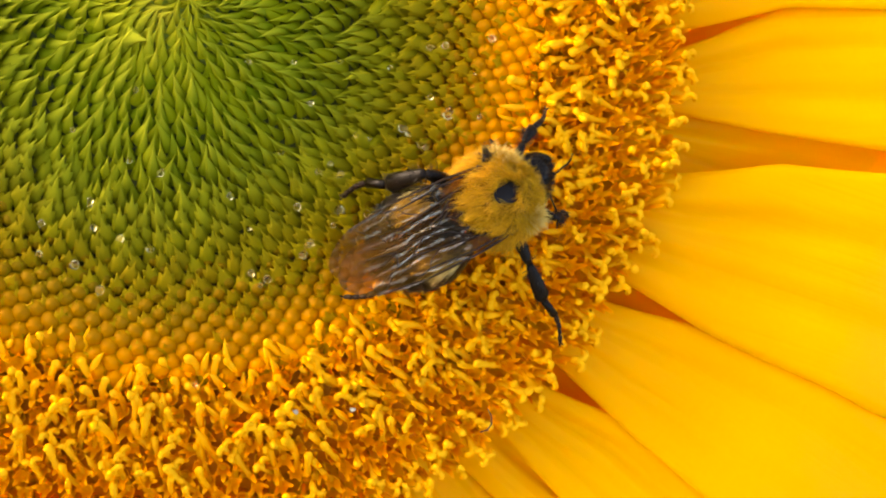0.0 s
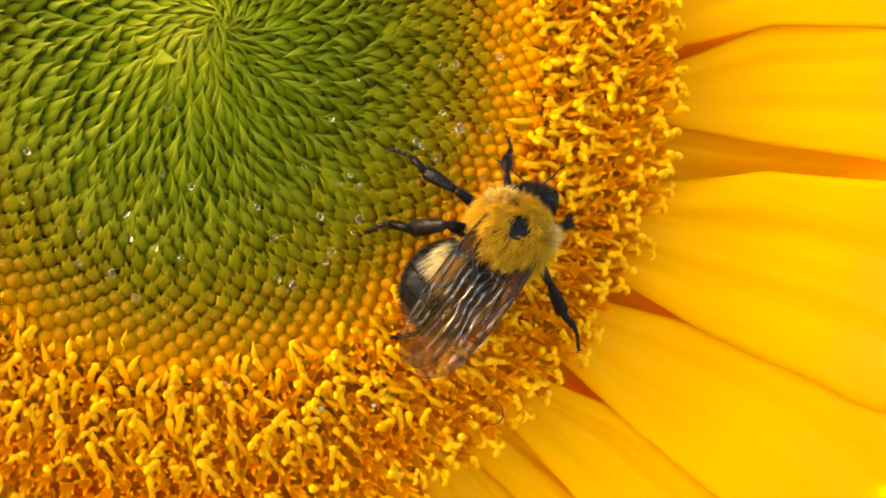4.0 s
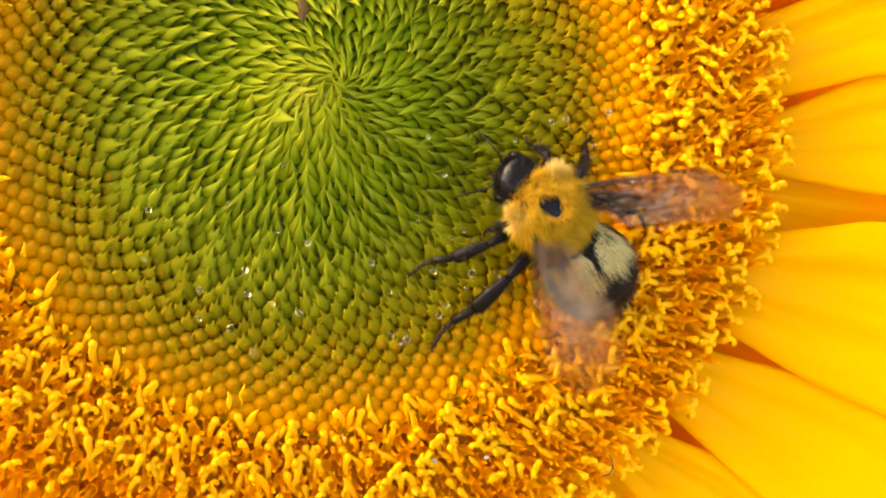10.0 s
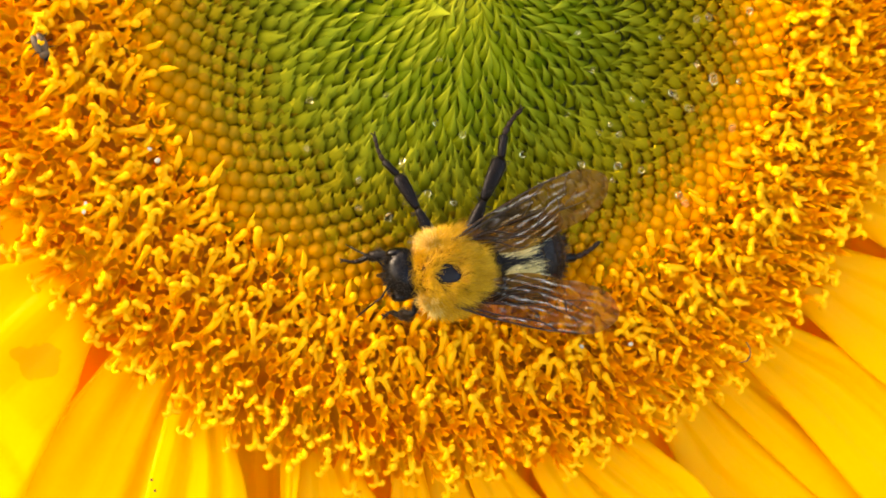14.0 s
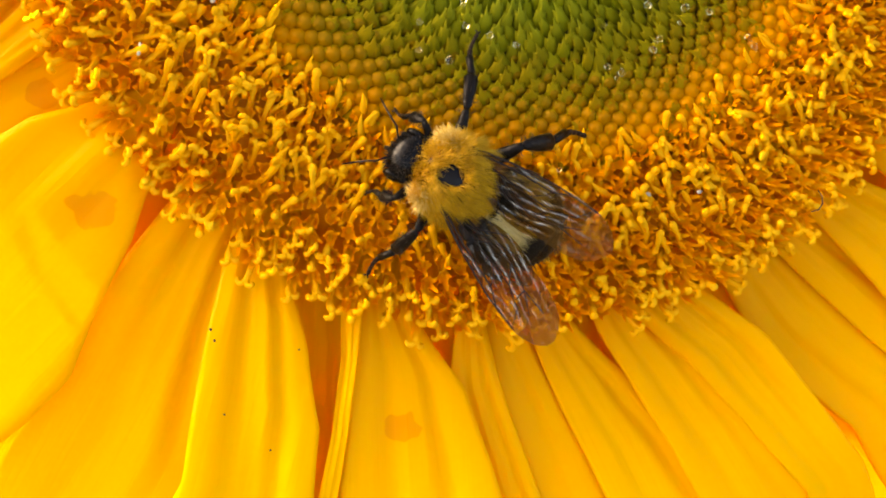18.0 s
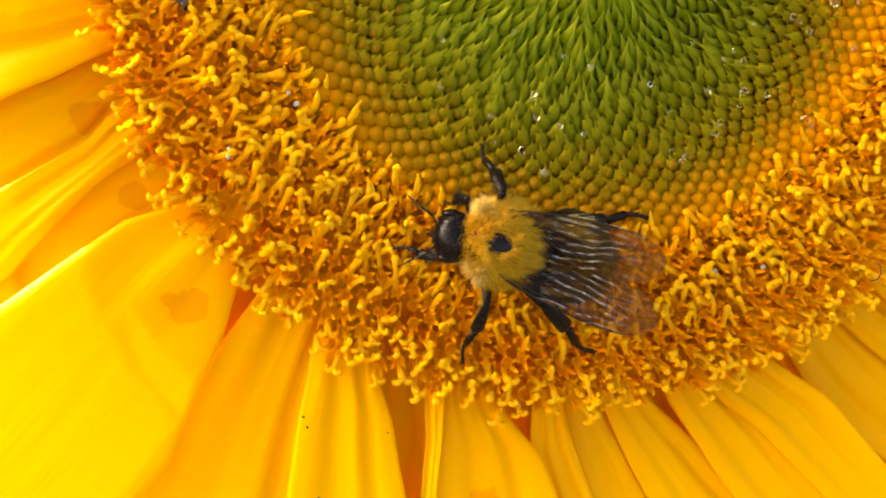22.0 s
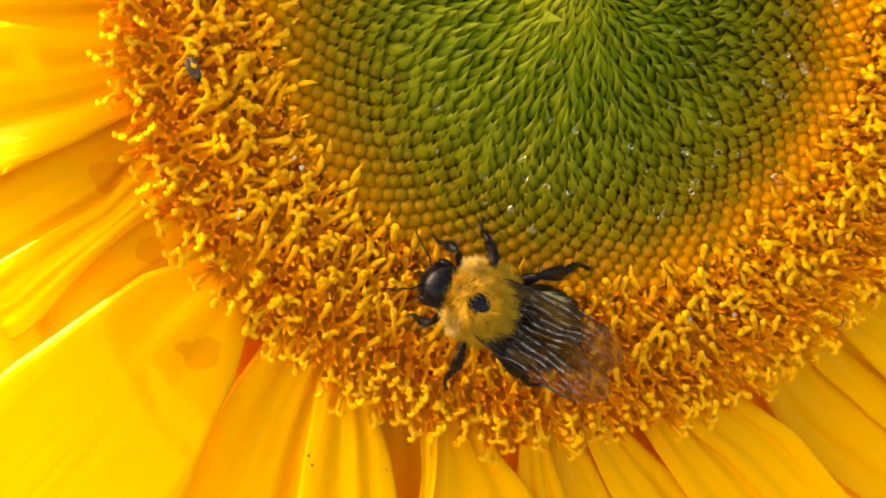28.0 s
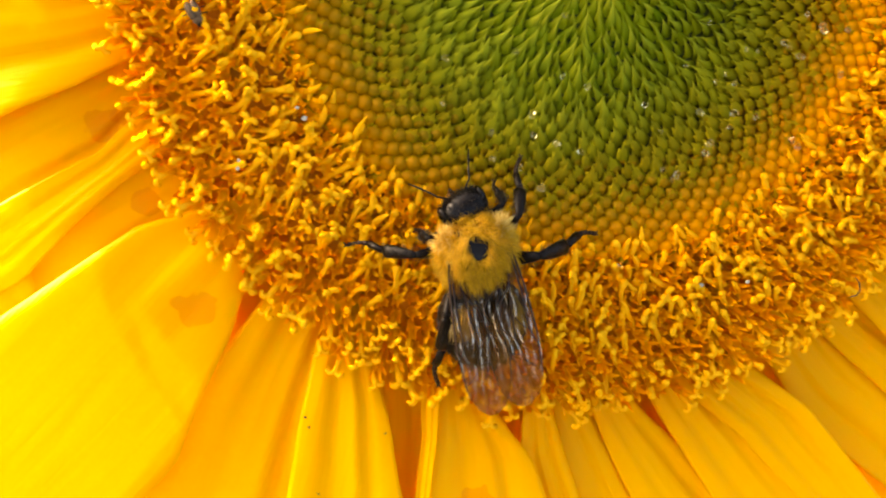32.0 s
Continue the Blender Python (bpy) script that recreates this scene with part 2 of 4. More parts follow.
def wing_material():
    k = Mat("wing_membrane", 0.3, 0.03)
    own = k.own()
    sx = k.n("ShaderNodeSeparateXYZ")
    k.link(own, sx.inputs[0])
    k.colour(k.ramp(k.math("DIVIDE", sx.outputs[0], 13.0), [(0.35, (0.007, 0.004, 0.002)), (0.80, (0.15, 0.068, 0.006))]))
    st = k.n("ShaderNodeMapping")
    st.inputs["Scale"].default_value = (0.10, 1.0, 0.3)
    st.inputs["Rotation"].default_value = (0, 0, 0.12)
    k.link(own, st.inputs["Vector"])
    folds = k.noise(st.outputs[0], 1.5, 1.0)
    fan = k.math("ADD", k.math("MULTIPLY", k.math("ABSOLUTE", sx.outputs[1]), 1.7), k.math("MULTIPLY", sx.outputs[0], 0.14))
    fan = k.math("ADD", fan, k.math("MULTIPLY", k.noise(own, 0.35, 1.0), 1.6))
    ridge = k.ramp(k.math("ABSOLUTE", k.math("SUBTRACT", k.math("FRACT", fan), 0.5)), [(0.0, (1, 1, 1)), (0.11, (0.6, 0.6, 0.6)), (0.2, (0, 0, 0))])
    outer = k.ramp(k.math("DIVIDE", sx.outputs[0], 13.0), [(0.18, (0.05, 0.05, 0.05)), (0.42, (1, 1, 1)), (0.68, (0.7, 0.7, 0.7)), (0.85, (0.12, 0.12, 0.12))])
    ridge = k.math("MULTIPLY", ridge, outer)
    gloss = k.n("ShaderNodeBsdfGlossy")
    gloss.inputs["Roughness"].default_value = 0.34
    gloss.inputs["Color"].default_value = (0.92, 0.86, 0.76, 1)
    bump = k.n("ShaderNodeBump")
    bump.inputs["Strength"].default_value, bump.inputs["Distance"].default_value = 0.6, 0.0005
    k.link(folds, bump.inputs["Height"])
    k.link(bump.outputs[0], gloss.inputs["Normal"])
    clear = k.n("ShaderNodeBsdfTransparent")
    clear.inputs[0].default_value = (0.87, 0.73, 0.40, 1)
    sep = k.n("ShaderNodeSeparateXYZ")
    k.link(own, sep.inputs[0])
    body = k.n("ShaderNodeMapRange")
    k.link(sep.outputs[0], body.inputs[0])
    body.inputs[1].default_value, body.inputs[2].default_value, body.inputs[3].default_value, body.inputs[4].default_value = 2.0, 7.5, 0.30, 0.20
    mx = k.n("ShaderNodeMixShader")
    k.link(k.math("MULTIPLY", body.outputs[0], k.math("ADD", k.noise(own, 0.3, 1.0), 0.5)), mx.inputs[0])
    k.link(clear.outputs[0], mx.inputs[1])
    k.link(k.b.outputs[0], mx.inputs[2])
    my = k.n("ShaderNodeMixShader")
    k.link(k.math("MULTIPLY_ADD", k.math("MULTIPLY", ridge, k.ramp(k.noise(own, 0.8, 2.0), [(0.40, (0, 0, 0)), (0.62, (1, 1, 1))])), 0.24, 0.005), my.inputs[0])
    k.link(mx.outputs[0], my.inputs[1])
    k.link(gloss.outputs[0], my.inputs[2])
    k.link(my.outputs[0], k.t.nodes["Material Output"].inputs[0])
    return k.m


wing_mat = wing_material()


def drop_material():
    k = Mat("clear_drop", 0.03, 0.5)
    k.b.inputs["Transmission Weight"].default_value = 1.0
    k.b.inputs["IOR"].default_value = 1.28
    return k.colour((1.0, 0.90, 0.45)).m


drop_mat = drop_material()
stem_mat = plain("stem_green", (0.10, 0.18, 0.03), 0.6, 0.3, 0.4, 0.4, 0.5)


def ground_material():
    k = Mat("dry_ground", 0.9, 0.2)
    own = k.own(1.0)
    c = k.ramp(k.noise(own, 3.0, 6.0, 0.7), [(0.3, (0.055, 0.05, 0.043)), (0.7, (0.075, 0.07, 0.06))])
    c = k.mix(k.math("MULTIPLY", k.noise(own, 60.0, 4.0), 0.6), c, (0.05, 0.045, 0.037))
    return k.colour(c).bump(k.noise(own, 6.0, 4.0), 0.3, 0.01).m


# ---- geometry ----
def merge(*geos):
    vs, fs = [], []
    for v, f in geos:
        o = len(vs)
        vs += v
        fs += [tuple(i + o for i in p) for p in f]
    return vs, fs


def moved(geo, m):
    return [m @ Vector(p) for p in geo[0]], geo[1]


def tube(path, radii, n=6, flat=1.0):
    """A round tube along a line, closed at its ends."""
    vs, fs = [], []
    path = [Vector(p) for p in path]
    up = Vector((0, 0, 1))
    for i, p in enumerate(path):
        d = (path[min(i + 1, len(path) - 1)] - path[max(i - 1, 0)]).normalized()
        side = d.cross(up if abs(d.z) < 0.95 else Vector((0, 1, 0))).normalized()
        top = side.cross(d)
        for j in range(n):
            a = 2 * math.pi * j / n
            vs.append(p + side * (radii[i] * math.cos(a)) + top * (radii[i] * flat * math.sin(a)))
    for i in range(len(path) - 1):
        for j in range(n):
            a, b = i * n + j, i * n + (j + 1) % n
            fs.append((a, b, b + n, a + n))
    vs += [path[0], path[-1]]
    for j in range(n):
        fs.append(((j + 1) % n, j, len(vs) - 2))
        e = (len(path) - 1) * n
        fs.append((e + j, e + (j + 1) % n, len(vs) - 1))
    return vs, fs


def ball(rx, ry, rz, nu=16, nv=10, c=(0, 0, 0), low=-1.0):
    """A rounded body; low cuts it off below that share of its height."""
    vs, fs = [], []
    t0 = math.asin(max(-1, low))
    for i in range(nv + 1):
        t = t0 + (math.pi / 2 - t0) * i / nv
        for j in range(nu):
            a = 2 * math.pi * j / nu
            vs.append(Vector((c[0] + rx * math.cos(t) * math.cos(a), c[1] + ry * math.cos(t) * math.sin(a), c[2] + rz * math.sin(t))))
    for i in range(nv):
        for j in range(nu):
            a, b = i * nu + j, i * nu + (j + 1) % nu
            fs.append((a, b, b + nu, a + nu))
    return vs, fs


def mesh(name, geo, mat, smooth=True):
    me = bpy.data.meshes.new(name)
    me.from_pydata([tuple(U * c for c in p) for p in geo[0]], [], geo[1])
    me.materials.append(mat)
    if smooth:
        me.polygons.foreach_set("use_smooth", [True] * len(me.polygons))
    me.update()
    return me


def part(name, geo, mat, parent=None, label="", m=None, smooth=True):
    """Links a geometry, or a mesh that is shared, as one object under a thing or a part."""
    ob = new(name, geo if isinstance(geo, bpy.types.Mesh) else mesh(name, geo, mat, smooth))
    ob.parent = parent
    if m is not None:
        ob.matrix_basis = m
    return tagged(ob, label)


class Heap:
    """Many small pieces joined into one mesh."""

    def __init__(self):
        self.v, self.f, self.n = [], [], 0

    def add(self, geo, m):
        a = geo[2] @ np.array(m.to_3x3()).T + np.array(m.translation)
        self.v.append(a)
        self.f += [tuple(i + self.n for i in p) for p in geo[1]]
        self.n += len(a)

    def done(self, name, mat, parent, label):
        return tagged(part(name, (np.concatenate(self.v).tolist(), self.f), mat, parent, label, None, name[:5] != "corol"), kind="stuff")


def proto(geo):
    return (geo[0], geo[1], np.array([tuple(p) for p in geo[0]]))


# ---- ground and stem ----
gb = bmesh.new()
bmesh.ops.create_grid(gb, x_segments=40, y_segments=40, size=400.0)
for v in gb.verts:
    v.co.z = 0.02 * noise.noise(v.co * 0.3)
me = bpy.data.meshes.new("ground")
gb.to_mesh(me)
gb.free()
me.materials.append(ground_material())
tagged(new("ground", me), "dry pale bare earth under the plant", kind="structure")


# ---- the face of the flower ----
def face(r):
    """Height of the floret tips over the plane of the flower's heart."""
    return -1.9 * (1 - math.exp(-(r / 9.0) ** 2))


rng = random.Random(7)


def spacing(r):
    return float(np.interp(r, (0, 5, 13, 19, 26, 27.3, 29.5, 39), (0.70, 0.95, 1.05, 1.11, 1.20, 1.19, 1.36, 1.50)))


florets = []
r, n = 0.35, 0
while True:
    a = n * radians(137.50776)
    s = (r / 39.0) ** 2
    x, y = r * math.cos(a) + RING[0] * s, r * math.sin(a) + RING[1] * s
    if r > 40.0:
        break
    florets.append((x, y, r, math.atan2(y, x)))
    r += 0.866 * spacing(r) ** 2 / (2 * math.pi * r)
    n += 1

OPEN = 27.3


def bract_geo(bend, teeth, waist):
    """A hooded scale, broad at its foot, drawn out to a needle; older ones carry a tooth at each side."""
    us = (0.0, 0.22, 0.42, 0.56, 0.68, 0.84, 1.0)
    vs, fs = [], []
    for i, u in enumerate(us):
        w = 0.66 * (1 - u) ** waist * (0.95 + 0.30 * u) + 0.008
        if teeth and i > 3:
            w *= 0.62
        for f in (-1.0, -0.5, 0.0, 0.5, 1.0):
            e = u + (0.20 if teeth and i == 3 and abs(f) == 1 else 0.0)
            x, z = bend * e ** 1.7, e - 0.30 * bend * e * e
            hood = 0.20 * w * (1 - abs(f) ** 1.5)
            vs.append(Vector((x - hood, f * w, z + 0.25 * hood)))
        x, z = bend * u ** 1.7, u - 0.30 * bend * u * u
        vs.append(Vector((x + 0.05 * w + 0.01, 0, z - 0.05 * w)))
    for i in range(len(us) - 1):
        for j in range(6):
            a, b = i * 6 + j, i * 6 + (j + 1) % 6
            fs.append((a, b, b + 6, a + 6))
    return vs, fs


def bud_geo(q):
    """A closed floret: a rounded five-sided knob with faint seams."""
    vs, fs = ball(0.74, 0.74, 0.66, 12, 6, (0, 0, 0), -0.75)
    for p in vs:
        a = math.atan2(p.y, p.x)
        w = 1 + 0.07 * math.cos(6 * a + q) * (0.5 + max(p.z, 0)) + 0.03 * math.cos(2 * a + 2 * q)
        p.x *= w
        p.y *= w
        if p.z > 0.6:
            p.z += 0.06
    return vs, fs


def corolla_geo(q, spread, rise=0.0):
    """An open floret: a hollow cup whose rim parts into five pointed lobes that curl outwards."""
    g = random.Random(q)
    prof = [(-3.0, 0.36), (-0.9, 0.43), (-0.2, 0.54), (0.12, 0.64), (0.14, 0.56), (-0.1, 0.44), (-0.3, 0.28)]
    vs, fs, n = [], [], 10
    for z, w in prof:
        for j in range(n):
            a = 2 * math.pi * j / n
            vs.append(Vector((w * math.cos(a), w * math.sin(a), z)))
    for i in range(len(prof) - 1):
        for j in range(n):
            a, b = i * n + j, i * n + (j + 1) % n
            fs.append((a, b, b + n, a + n))
    fs.append(tuple(range(6 * n, 7 * n)))
    geos = [(vs, fs)]
    for i in range(5):
        a = 2 * math.pi * i / 5 + g.uniform(-0.42, 0.42)
        o, lift, curl = spread * g.uniform(0.35, 1.5), rise + g.uniform(-0.15, 0.75), g.uniform(-0.75, 0.35)
        lv, lf = [], []
        for u, w in ((0.0, 0.30), (0.3, 0.25), (0.6, 0.20), (0.85, 0.15), (1.0, 0.07)):
            d = 0.48 + 0.85 * o * u
            z = -0.08 + 0.25 * min(1, u * 3) + lift * u + curl * u * u
            for f in (-1, -0.4, 0.4, 1):
                lv.append(Vector((d - 0.05 * f * f, f * w, z + 0.10 * f * f * (1 - u))))
            lv.append(Vector((d + 0.02, 0, z - 0.09)))
        for s in range(4):
            for j in range(5):
                e, b = s * 5 + j, s * 5 + (j + 1) % 5
                lf.append((e, b, b + 5, e + 5))
        geos.append(moved((lv, lf), Matrix.Rotation(a, 4, "Z")))
    return merge(*geos)


def style_geo(q, reach, rise, kind):
    """The column out of an open floret. 0: a spindle of joined anthers, pointed; 1: a rod with a blunt swollen head; 2: a rod whose tip forks into two short curled arms."""
    g = random.Random(q)
    side, sag = g.uniform(-0.55, 0.55), g.uniform(-0.25, 0.35)
    path, rad = [], []
    for i in range(9):
        u = i / 8
        path.append((-1.15 * reach * (u + sag * u * (1 - u)) + 0.1, side * math.sin(u * 2.4), -0.6 + (0.85 * rise + 0.6) * (u + 0.45 * u * (1 - u))))
        if kind == 0:
            rad.append(0.16 + 0.11 * math.sin(math.pi * u ** 1.3) ** 1.5 - 0.14 * u ** 4)
        else:
            rad.append(0.29 - 0.075 * math.sin(math.pi * min(1, u * 1.02)) + 0.05 * g.uniform(-1, 1) * (0 < i < 8))
    geos = [tube(path, rad, 7)]
    e = Vector(path[-1])
    d = (e - Vector(path[-2])).normalized()
    turn = d.to_track_quat("Z", "Y").to_matrix().to_4x4()
    if kind == 1:
        geos.append(moved(ball(0.31, 0.28, 0.34, 9, 6, (0, 0, -0.10)), Matrix.Translation(e) @ turn))
    elif kind == 2:
        twist = Matrix.Rotation(g.uniform(0, 3), 4, "Z")
        for s in (-1, 1):
            arm = [(0, 0, -0.15), (s * 0.22, 0, 0.14), (s * 0.42, 0.04, 0.20), (s * 0.57, 0.10, 0.06), (s * 0.61, 0.14, -0.16)]
            geos.append(moved(tube(arm, [0.22, 0.22, 0.22, 0.21, 0.15], 6), Matrix.Translation(e) @ turn @ twist))
    return merge(*geos)


bracts = [proto(bract_geo(b, t, w)) for b, t, w in ((0.20, 0, 1.6), (0.35, 0, 2.0), (0.50, 0, 1.4), (0.45, 1, 1.0), (0.60, 1, 0.9), (0.55, 1, 1.2))]
buds = [proto(bud_geo(q)) for q in range(3)]
corollas = [proto(corolla_geo(q, s, h)) for q, (s, h) in enumerate(((0.5, 0.8), (0.65, 0.6), (0.75, 0.6), (0.5, 1.0), (0.6, 0.9), (0.5, 0.9), (0.65, 0.7), (0.45, 1.1)))]
inner_styles = [proto(style_geo(q, (2.0, 2.5, 1.2, 2.8, 1.6, 0.8, 1.4)[q], (1.4, 1.2, 1.3, 0.9, 1.2, 1.3, 0.8)[q], (0, 0, 1, 0, 1, 0, 1)[q])) for q in range(7)]
mid_styles = [proto(style_geo(9 + q, (2.2, 1.9, 2.5, 2.1, 1.2, 2.0, 2.4, 0.8)[q], (1.3, 1.4, 1.1, 1.5, 1.7, 1.3, 1.2, 1.6)[q], (1, 2, 2, 0, 2, 1, 2, 2)[q])) for q in range(8)]
outer_styles = [proto(style_geo(29 + q, (-0.6, -1.0, -0.3, -0.9, 1.0, -1.2, -0.5)[q], (1.6, 1.3, 1.8, 1.5, 1.7, 1.1, 1.6)[q], (1, 2, 2, 2, 1, 2, 2)[q])) for q in range(7)]

# flare past 38 mm is added unseen, to keep the sun off petal gaps
receptacle_pts = [(0.0, -1.3)] + [(i * 2.0, face(i * 2.0) - 1.5 - 0.35 * min(1.0, max(0.0, (i * 2.0 - OPEN) / 3.0))) for i in range(1, 18)] + [(36.0, -5.5), (38.0, -9.5), (44.0, -11.2), (45.0, -11.8), (38.0, -13.0), (26.0, -14.5), (10.0, -19.0), (7.5, -26.0)]


def turned(profile, n, shift):
    vs, fs = [], []
    for d, z in profile:
        s = (min(d, 41) / 39.0) ** 2 if z > -7 else 1.0
        for j in range(n):
            a = 2 * math.pi * j / n
            vs.append(Vector((d * math.cos(a) + shift[0] * s, d * math.sin(a) + shift[1] * s, z)))
    for i in range(len(profile) - 1):
        for j in range(n):
            a, b = i * n + j, i * n + (j + 1) % n
            fs.append((a, a + n, b + n, b))
    return vs, fs


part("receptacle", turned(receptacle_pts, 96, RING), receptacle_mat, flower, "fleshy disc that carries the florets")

# ---- petals: the turns of both edges at 38, 47 and 58 mm from the heart, the tip's turn and distance, layer ----
PETALS = [
    ((4.0, 15), (6.5, 17), (6, 18), 11, 72, 1), ((-5.7, 1.9), (-6.0, 7), (-5.6, 8), 2, 72, 2), ((-14, -4), (-14, -3), (-13, -2), -8, 70, 4),
    ((-27.2, -13.8), (-27.3, -9.2), (-25.8, -7.5), -17, 77, 0), ((-39.5, -30.4), (-39.5, -26.5), (-38.8, -24), -31.5, 79, 1),
    ((-49.8, -43), (-48.6, -38), (-48, -37), -43, 75, 2), ((-56, -49), (-53, -46), (-50, -43), -48, 73, 3), ((-62.5, -55), (-62, -52), (-57, -48), -53, 73, 4),
    ((-142.5, -137), (-146, -131), (-145.5, -127), -135, 77, 0),
    ((-151, -143), (-151.5, -143), (-151.3, -141), -147, 75, 2), ((-160, -152), (-154.5, -150.5), (-153.5, -147), -150, 74, 1), ((-165, -159), (-162, -152), (-161, -150), -156, 75, 3),
    ((-173, -164), (-173.5, -161.5), (-176, -160), -168, 75, 1), ((-182, -172), (-183, -171), (-185, -170), -178, 75, 2), ((-193, -182), (-195, -182), (-196, -181), -189, 75, 0),
]
# the petals below the disc, crowded and pinched at their feet: both edges at 38, 42, 46, 52 and 60 mm
CROWDED = [
    ((-78, -68.5), (-74, -64.6), (-70.3, -61.5), (-67, -60), (-63.7, -58.2), -60.5, 77, 1), ((-80.5, -75), (-79.3, -71), (-77, -68), (-74.3, -65), (-71.8, -62), -67, 75, 2),
    ((-88, -85), (-87, -80.7), (-85, -76.5), (-82, -72), (-79, -69), -74, 74, 3), ((-94, -87), (-92.6, -84), (-90.8, -81), (-88, -78), (-85, -75), -79, 74, 3.6),
    ((-96.5, -94), (-96.2, -92.2), (-96, -90.4), (-93, -87.7), (-90, -84.5), -87, 75, 2), ((-109, -104), (-107.8, -100.2), (-106.3, -94.6), (-104.8, -91.3), (-103, -88), -95, 77, 1),
    ((-110.6, -107.6), (-109.8, -107.2), (-107.6, -105.9), (-106, -104.6), (-105, -103.4), -104.2, 74, 0), ((-119, -109), (-117, -107), (-114, -105), (-111, -103), (-108, -101), -105, 72, 4),
    ((-125.5, -118.5), (-123.7, -115.8), (-121.5, -111.3), (-118.8, -107.2), (-115.6, -105), -111, 76, 0.4), ((-131.5, -121), (-131.3, -120), (-130.8, -118), (-130, -115), (-128, -112), -121, 77, 1.3),
]
for q in range(13):
    a = -201.0 - 11.4 * q
    PETALS.append(((a - 5.5, a + 5), (a - 6.5, a + 6.5), (a - 6.5, a + 7), a + 0.5, 73 + q % 3 * 2, (1, 0, 2)[q % 3]))


def petal_geo(q, radii, edges, tip, reach, layer, m):
    """A ray petal: folded lengthwise, pinched at its foot, a blunt pointed tip, a fraction of a millimetre thick."""
    g = random.Random(q)
    nu, nv = 40, 22
    ph, dip, curl = g.uniform(-0.6, 0.6), g.uniform(0.016, 0.030), g.uniform(0.02, 0.09)
    dip *= 1.25 if -235 < tip < -145 else (0.5 if tip < -100 else 1.0)
    a0 = radians(0.5 * (edges[0][0] + edges[0][1]))
    d, e = Vector((math.cos(a0), math.sin(a0))), Vector(RING)
    b = d.dot(e)
    start = b + math.sqrt(b * b - e.length_squared + 34.5 ** 2)
    inv = m.inverted()
    deep = 0.02 if -150 < tip < -125 else g.uniform(0.06, 0.11)
    fall = 48 if -235 < tip < -145 else (60 if tip < -125 else 54)
    last = radii[-1]
    top = []
    for i in range(nu + 1):
        u = i / nu
        r = start + (reach - start) * (1 - (1 - u) ** 1.15)
        lo = float(np.interp(r, radii, [p[0] for p in edges]))
        hi = float(np.interp(r, radii, [p[1] for p in edges]))
        if r > last:
            f = max(0.0, 1 - ((r - last) / (reach - last + 0.1)) ** 2.2) ** 0.7
            lo, hi = tip + (lo - tip) * f, tip + (hi - tip) * f
        width = radians(hi - lo) * r
        base = max(0.0, 1 - (r - 36) / 14) ** 1.5
        for j in range(nv + 1):
            v = 2 * j / nv - 1
            a = radians(lo + (hi - lo) * j / nv)
            z = -4.2 - 1.05 * layer + curl * (r - 38) - dip * max(0.0, r - fall) ** 2
            z += 0.05 * width * v * v * max(0.2, 1 - (r - 38) / 40) - (0.16 * base + 0.03) * width * v ** 4
            groove = math.exp(-((v - 0.36 - 0.1 * ph) / 0.15) ** 2) + 0.9 * math.exp(-((v + 0.34 - 0.1 * ph) / 0.17) ** 2) + 0.35 * math.exp(-((v + 0.02 * ph) / 0.1) ** 2)
            z -= deep * width * groove * (0.25 + 0.75 * max(0.0, 1 - (r - 40) / 22)) - 0.03 * width * base
            z += 0.5 * noise.noise(Vector((r * 0.08 + q, v * 1.4, 0.3)))
            top.append(inv @ Vector((r * math.cos(a), r * math.sin(a), z)))
    low = [p - Vector((0, 0, 0.22)) for p in top]
    s, n = nv + 1, len(top)
    fs = []
    for i in range(nu):
        for j in range(nv):
            a = i * s + j
            fs.append((a, a + s, a + s + 1, a + 1))
            fs.append((n + a, n + a + 1, n + a + s + 1, n + a + s))
    for i in range(nu):
        a, c = i * s, i * s + nv
        fs.append((a + s, a, n + a, n + a + s))
        fs.append((c, c + s, n + c + s, n + c))
    return top + low, fs


def add_petal(q, radii, *row):
    *edges, tip, reach, layer = row
    a = radians(0.5 * (edges[0][0] + edges[0][1]))
    b = radians(tip)
    root, end = Vector((37 * math.cos(a), 37 * math.sin(a), -4)), Vector((reach * math.cos(b), reach * math.sin(b), -4))
    m = Matrix.Translation(root) @ Matrix.Rotation(math.atan2(end.y - root.y, end.x - root.x), 4, "Z")
    ob = part("petal", petal_geo(q, radii, edges, tip, reach, layer, m), petal_mat, flower)
    m.translation *= U
    ob.matrix_basis = m


for q, row in enumerate(PETALS):
    add_petal(q, (38, 47, 58), *row)
for q, row in enumerate(CROWDED):
    add_petal(60 + q, (38, 42, 46, 52, 60), *row)

# the under row of petals, seen in the gaps
for q in range(24):
    a = -7.0 - q * 15.0
    add_petal(100 + q, (38, 47, 58), (a - 9, a + 9), (a - 9, a + 9), (a - 8, a + 8), a + 1, 75, 5.0)


